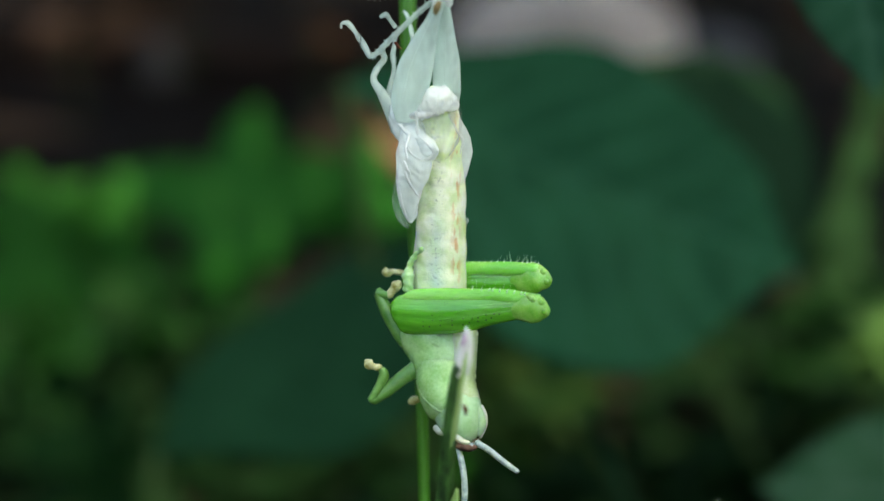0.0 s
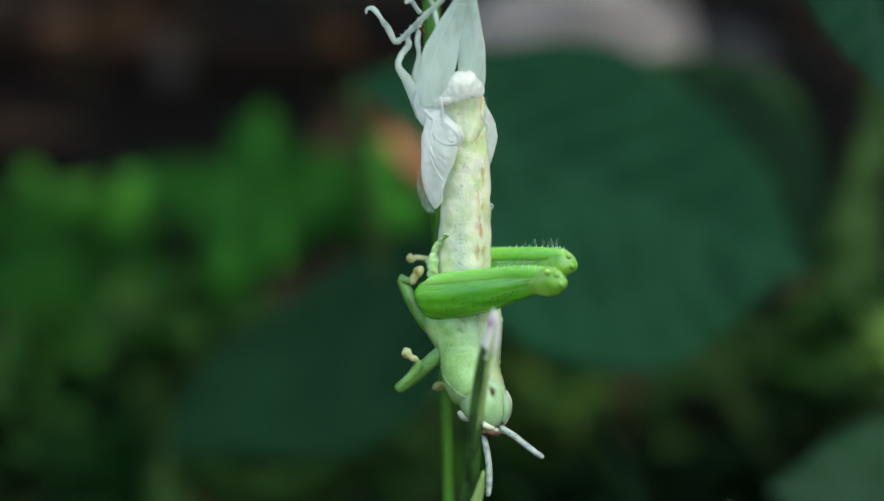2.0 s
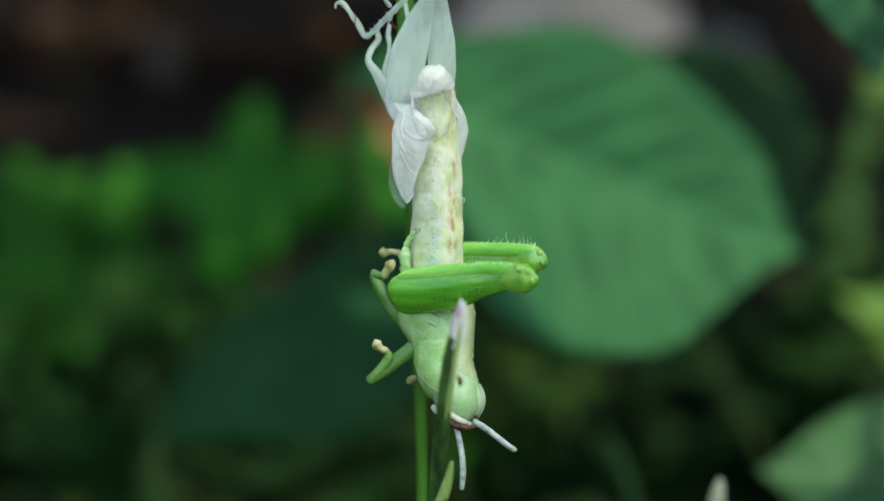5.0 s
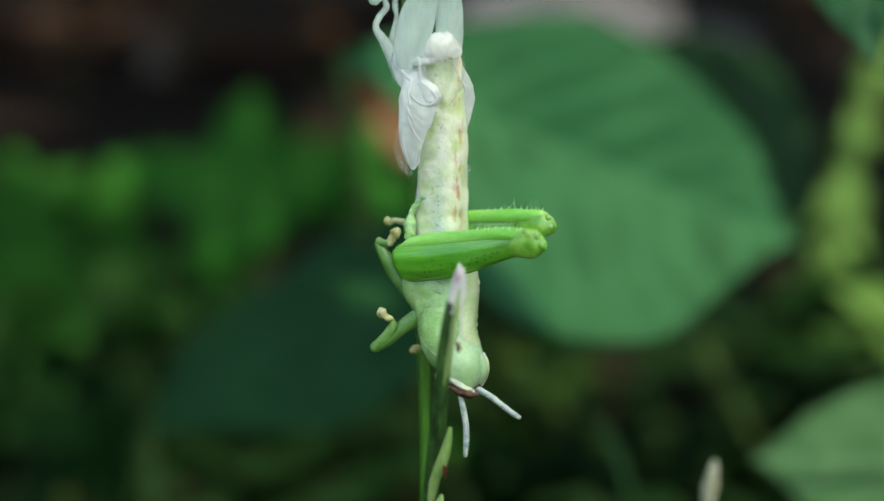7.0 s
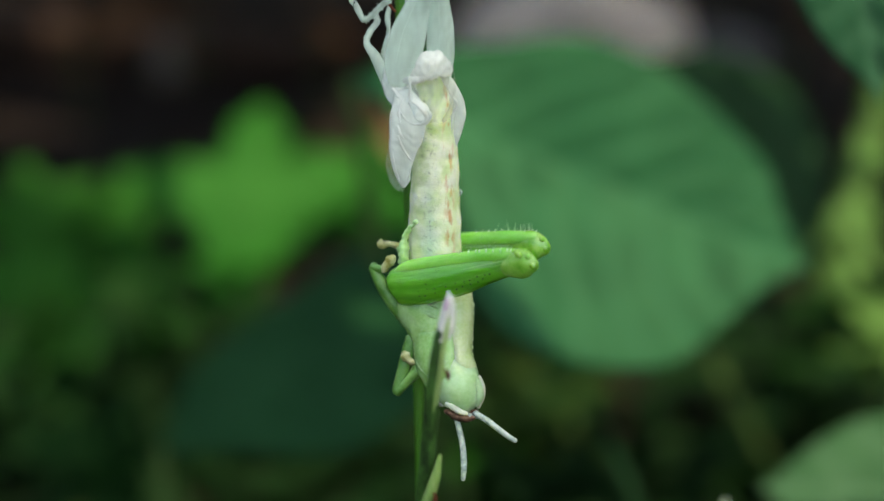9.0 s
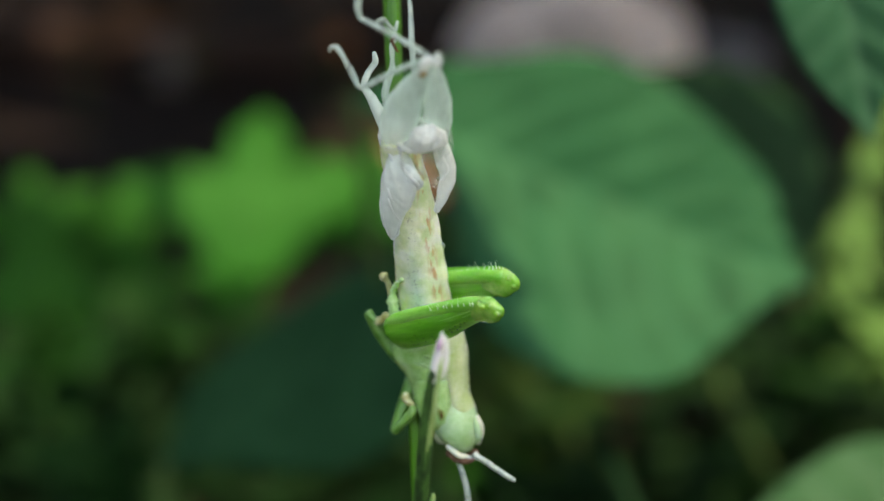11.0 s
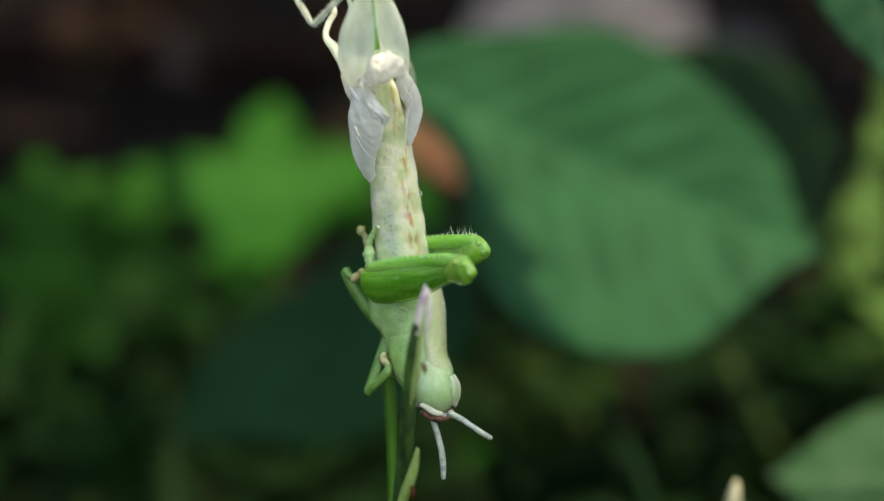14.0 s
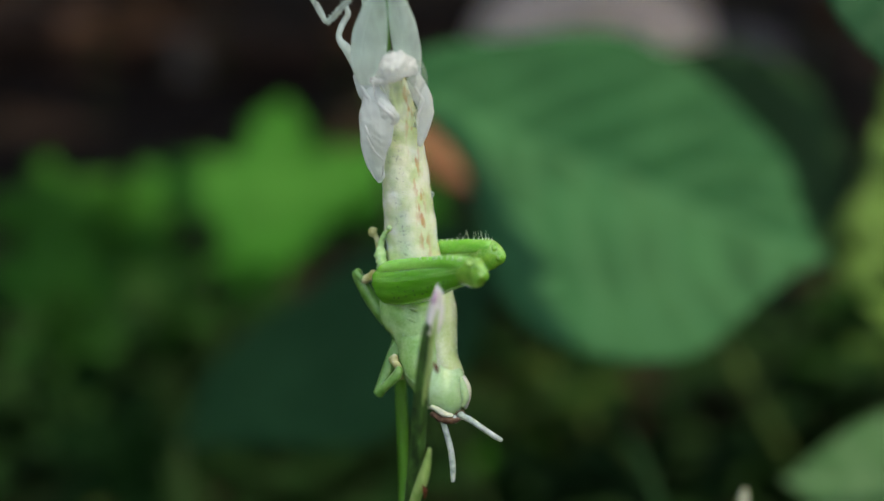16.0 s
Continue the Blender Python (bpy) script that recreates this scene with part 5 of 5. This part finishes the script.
# shed skin: the same
SKIN_ROWS = [
    (0.0, 0.0, 0.02, -0.1, 0.07, -0.06), (0.5, -0.12, -0.37, 0.27, 0.87, 0.08), (1.0, 0.19, 0.27, 0.25, 1.63, 0.27), (1.5, -0.14, 0.64, 0.17, 0.23, 0.06),
    (2.0, 1.36, 1.37, -0.17, 0.26, -0.19), (2.5, 1.13, 2.94, -0.2, 0.3, -0.21), (3.0, -0.13, 1.97, -0.16, 1.38, -0.37), (3.5, -0.46, 1.71, 0.07, 0.63, -0.38),
    (4.0, -1.23, -0.08, 0.58, 1.18, -0.24), (6.5, 1.22, -1.23, -0.37, 0.41, -0.02), (7.0, 0.49, -0.23, -0.26, 0.08, 0.29), (7.5, 0.04, 0.28, -0.22, 0.07, 0.0),
    (8.0, -0.53, 2.59, 1.18, 1.37, -0.13), (8.5, -0.05, 1.48, 0.45, 1.3, 1.06), (8.7, -0.77, 1.84, 0.48, 0.94, 0.49), (10.8, -1.87, 5.73, -7.79, 35.86, -5.01),
    (11.0, -1.98, 4.83, -4.15, 33.62, -5.54), (11.5, -1.47, 4.78, -0.12, 29.8, -8.17), (12.0, -3.66, 3.5, 2.16, 27.87, -8.69), (12.5, -3.48, 3.39, 2.88, 27.56, -8.98),
    (13.0, -3.29, 3.6, 2.65, 26.78, -9.45), (13.5, -3.15, 3.74, 4.16, 25.02, -12.04), (14.0, -3.48, 3.74, 4.97, 24.01, -12.13), (14.5, -4.91, 2.55, 3.6, 23.28, -10.95),
    (15.0, -3.89, 3.34, 3.44, 21.69, -12.02), (15.5, -3.27, 3.24, 1.65, 20.1, -14.58), (16.0, -3.48, 3.93, 3.52, 20.21, -12.75),
]
# flower spike: seconds, millimetres to the right and up
STALK_ROWS = [
    (0, -0.02, 0.01), (0.5, 0.1, -0.26), (1, 0.31, 0.37), (1.5, -0.06, 0.67),
    (2, 1.4, 1.57), (2.5, 1.08, 3.27), (3, -0.16, 2.46), (3.5, -0.32, 2.13),
    (4, -1.19, 0.36), (6.5, 0.58, -0.78), (7, -0.26, 0.2), (7.5, -0.7, 0.7),
    (8, -1.58, 2.77), (8.5, -1.14, 1.93), (8.7, -1.77, 2.18), (10.8, -2.21, 2.27),
    (11, -2.57, 1.81), (11.5, -2.38, 1.8), (12, -4.64, 0.7), (12.5, -4.21, 0.89),
    (13, -3.94, 0.92), (13.5, -4.07, 1.01), (14, -4.61, 0.64), (14.5, -5.61, 0.0),
    (15, -4.68, 0.91), (15.5, -3.85, 1.15), (16, -4.32, 1.54),
]
# hind legs: seconds, degrees of turn and of lift about the hip
NEAR_LEG_ROWS = [
    (0.0, 1.5, 0.0), (0.5, -1.5, -0.5), (1.0, -1.5, 1.5), (1.5, -5.5, 6.0),
    (2.0, -6.0, 6.0), (2.5, -5.5, 5.5), (3.0, -6.5, 5.5), (3.5, -6.5, 5.0),
    (4.0, -7.0, 4.5), (6.5, -4.0, 5.0), (7.0, -3.5, 5.0), (7.5, -4.0, 5.0),
    (8.0, -6.5, 5.0), (8.5, -3.5, 5.0), (10.8, -8.0, 22.5), (11.0, -12.0, 20.5),
    (11.5, -17.0, 14.5), (12.0, -17.0, 11.0), (12.5, -19.0, 9.0), (13.0, -19.0, 6.5),
    (13.5, -19.5, 5.0), (14.0, -19.0, 4.5), (14.5, -21.0, 3.0), (15.0, -19.5, 2.5),
    (15.5, -18.0, 1.5), (16.0, -19.0, 2.0),
]
FAR_LEG_ROWS = [
    (0.0, 1.0, 0.0), (0.5, -1.5, -1.0), (1.0, 3.5, -2.5), (1.5, 2.0, 0.0),
    (2.0, 2.0, 0.5), (2.5, 2.5, 0.5), (3.0, 0.0, -0.5), (3.5, 0.0, -0.5),
    (4.0, -1.0, -1.0), (6.5, 4.0, 0.0), (7.0, 5.0, 1.0), (7.5, 3.0, 0.5),
    (8.0, -0.5, -0.5), (8.5, 6.5, -0.5), (10.8, -4.5, 13.5), (11.0, -8.0, 9.5),
    (11.5, -13.0, 6.0), (12.0, -15.0, 5.0), (12.5, -16.5, 3.5), (13.0, -15.5, 2.5),
    (13.5, -15.0, 1.5), (14.0, -14.5, 1.5), (14.5, -16.0, -0.5), (15.0, -13.5, -0.5),
    (15.5, -11.5, -1.0), (16.0, -12.5, -1.0),
]


def sway(home, du, dv, roll=0.0, lean=0.0, turn=0.0):
    return home @ Matrix.Translation((du / 1000, dv / 1000, -0.010 * math.sin(radians(lean)))) @ pose(0, 0, 0, 0, 0, roll) @ pose(0, 0, 0, lean, 0, 0) @ pose(0, 0, 0, 0, turn, 0)


def local(ob, rows):
    """Rows of (seconds, rx, ry, rz) about a part's own joint."""
    at = ob.location.copy()
    return [(t, pose(*at, rx, ry, rz)) for t, rx, ry, rz in rows]


def motions():
    rows = [(r[0], sway(HOME, *r[1:])) for r in INSECT_ROWS]
    walk(insect, rows)
    walk(skin, [(r[0], sway(HOME, *r[1:])) for r in SKIN_ROWS])
    # the loose pads and the empty leg hang back against the lean of the skin
    for bit, root, share, side in ((left_pad, grid(724, 228, 4.6), 0.35, 0.0), (right_pad, grid(796, 200, 3.8), 0.9, -6.0), (skin_leg, grid(706, 232, 2.2), 0.8, 12.0)):
        p = root - (REF.inverted() @ HOME).translation - Vector((0, 0, REACH))
        walk(bit, [(r[0], Matrix.Translation(p) @ pose(0, 0, 0, -share * r[4], 0, side * min(1.0, r[4] / 20)) @ Matrix.Translation(-p)) for r in SKIN_ROWS])
    base = stem.matrix_basis.copy()
    walk(stem, [(r[0], sway(base, r[1] + (0.1 if r[0] < 12.5 else -0.2), r[2], 0.15 * r[3])) for r in INSECT_ROWS])
    base = spike.matrix_basis.copy()
    walk(spike, [(t, sway(base, du, dv)) for t, du, dv in STALK_ROWS])
    for leg, turns in ((near_leg, NEAR_LEG_ROWS), (far_leg, FAR_LEG_ROWS)):
        at = leg.location.copy()
        slip = Vector((0.0005, 0.0006, 0)) if leg is near_leg else Vector((0.0, -0.0005, -0.0016))
        walk(leg, [(t, Matrix.Translation(at + slip * (t > 10)) @ pose(0, 0, 0, 0, 0, rz) @ pose(0, 0, 0, 0, ry, 0)) for t, ry, rz in turns])
    walk(front_leg, local(front_leg, [(0, 0, 0, 0), (1.5, 0, 0, 4), (3.5, 0, 0, 0), (7.4, 0, 0, 0), (8.0, 0, 0, 30), (8.7, -5, 0, 35), (10.8, -45, 0, 36), (16.0, -45, 0, 36)]))
    walk(front_shin, local(front_shin, [(0, 0, 0, 0), (0.8, 0, 0, -5), (1.5, 0, 0, -22), (3.5, 0, 0, -16), (7.4, 0, 0, -18), (8.1, 0, 0, -45), (8.7, 0, 0, -55), (16.0, 0, 0, -70)]))
    walk(middle_leg, local(middle_leg, [(0, 0, 0, 0), (4.2, 0, 0, 3), (8.0, 0, 0, 2), (8.7, 0, 0, 2), (10.8, 0, 0, -1), (16.0, 0, 0, -1)]))
    walk(middle_shin, local(middle_shin, [(0, 0, 0, 0), (8.0, 0, 0, 4), (10.8, 0, 0, -25), (16.0, 0, 0, -30)]))
    # the far foot folds up along the body
    p = grid(728, 490, -0.6) - (REF.inverted() @ HOME).translation - Vector((0, 0, REACH))
    walk(far_foot, [(t, Matrix.Translation(p + Vector((-0.0005, 0, 0.0008)) * k) @ pose(0, 0, 0, 0, 0, -72 * k) @ Matrix.Translation(-p)) for t, k in ((0.0, 0.0), (8.7, 0.0), (9.8, 0.5), (10.8, 1.0), (16.0, 1.0))])
    # the added shrub branches swing out of or into the sun's way
    base = shade_leaf.matrix_basis.copy()
    walk(shade_leaf, [(0.0, base), (4.2, base), (5.6, base @ pose(0, 0, 0, 0, 24, -70)), (8.7, base @ pose(0, 0, 0, 0, 25, -72)), (16.0, base @ pose(0, 0, 0, 0, 25, -73))])
    for leaf, root, turn in ((tall_leaf, Vector((0.36, 0.05, 0.0)), -0.6), (side_leaf, Vector((0.12, 0.10, 0.0)), -2.0)):
        walk(leaf, [(t, Matrix.Translation(root) @ pose(0, 0, 0, 0, turn * k, 0) @ Matrix.Translation(-root)) for t, k in ((0.0, 0.0), (7.0, 0.1), (8.7, 0.2), (10.8, 1.0), (12.5, 1.0), (14.0, 0.4), (16.0, 0.2))])
    base = shade_side.matrix_basis.copy()
    walk(shade_side, [(0.0, base), (4.3, base), (6.4, base @ pose(0, 0, 0, 0, 6, 22)), (8.7, base @ pose(0, 0, 0, 0, 11, 40)), (10.5, base @ pose(0, 0, 0, 0, 15, 60)), (16.0, base @ pose(0, 0, 0, 0, 15, 62))])
    base = shade_dusk.matrix_basis.copy()
    walk(shade_dusk, [(0.0, base @ pose(0, 0, 0, 0, 0, 62)), (8.5, base @ pose(0, 0, 0, 0, 0, 60)), (10.7, base), (16.0, base)])
    base = shade_herbs.matrix_basis.copy()
    walk(shade_herbs, [(0.0, base), (8.5, base), (10.6, base @ pose(0, 0, 0, 0, -22, 60)), (16.0, base @ pose(0, 0, 0, 0, -23, 61))])
    # the unseen branch clears the insect for a moment of sun
    base = shade_insect.matrix_basis.copy()
    away = base @ pose(0, 0, 0, 0, 10, 22)
    walk(shade_insect, [(0.0, base), (13.8, base), (14.4, away), (15.1, away), (15.7, base @ pose(0, 0, 0, 0, 2, 5)), (16.0, base)])


motions()
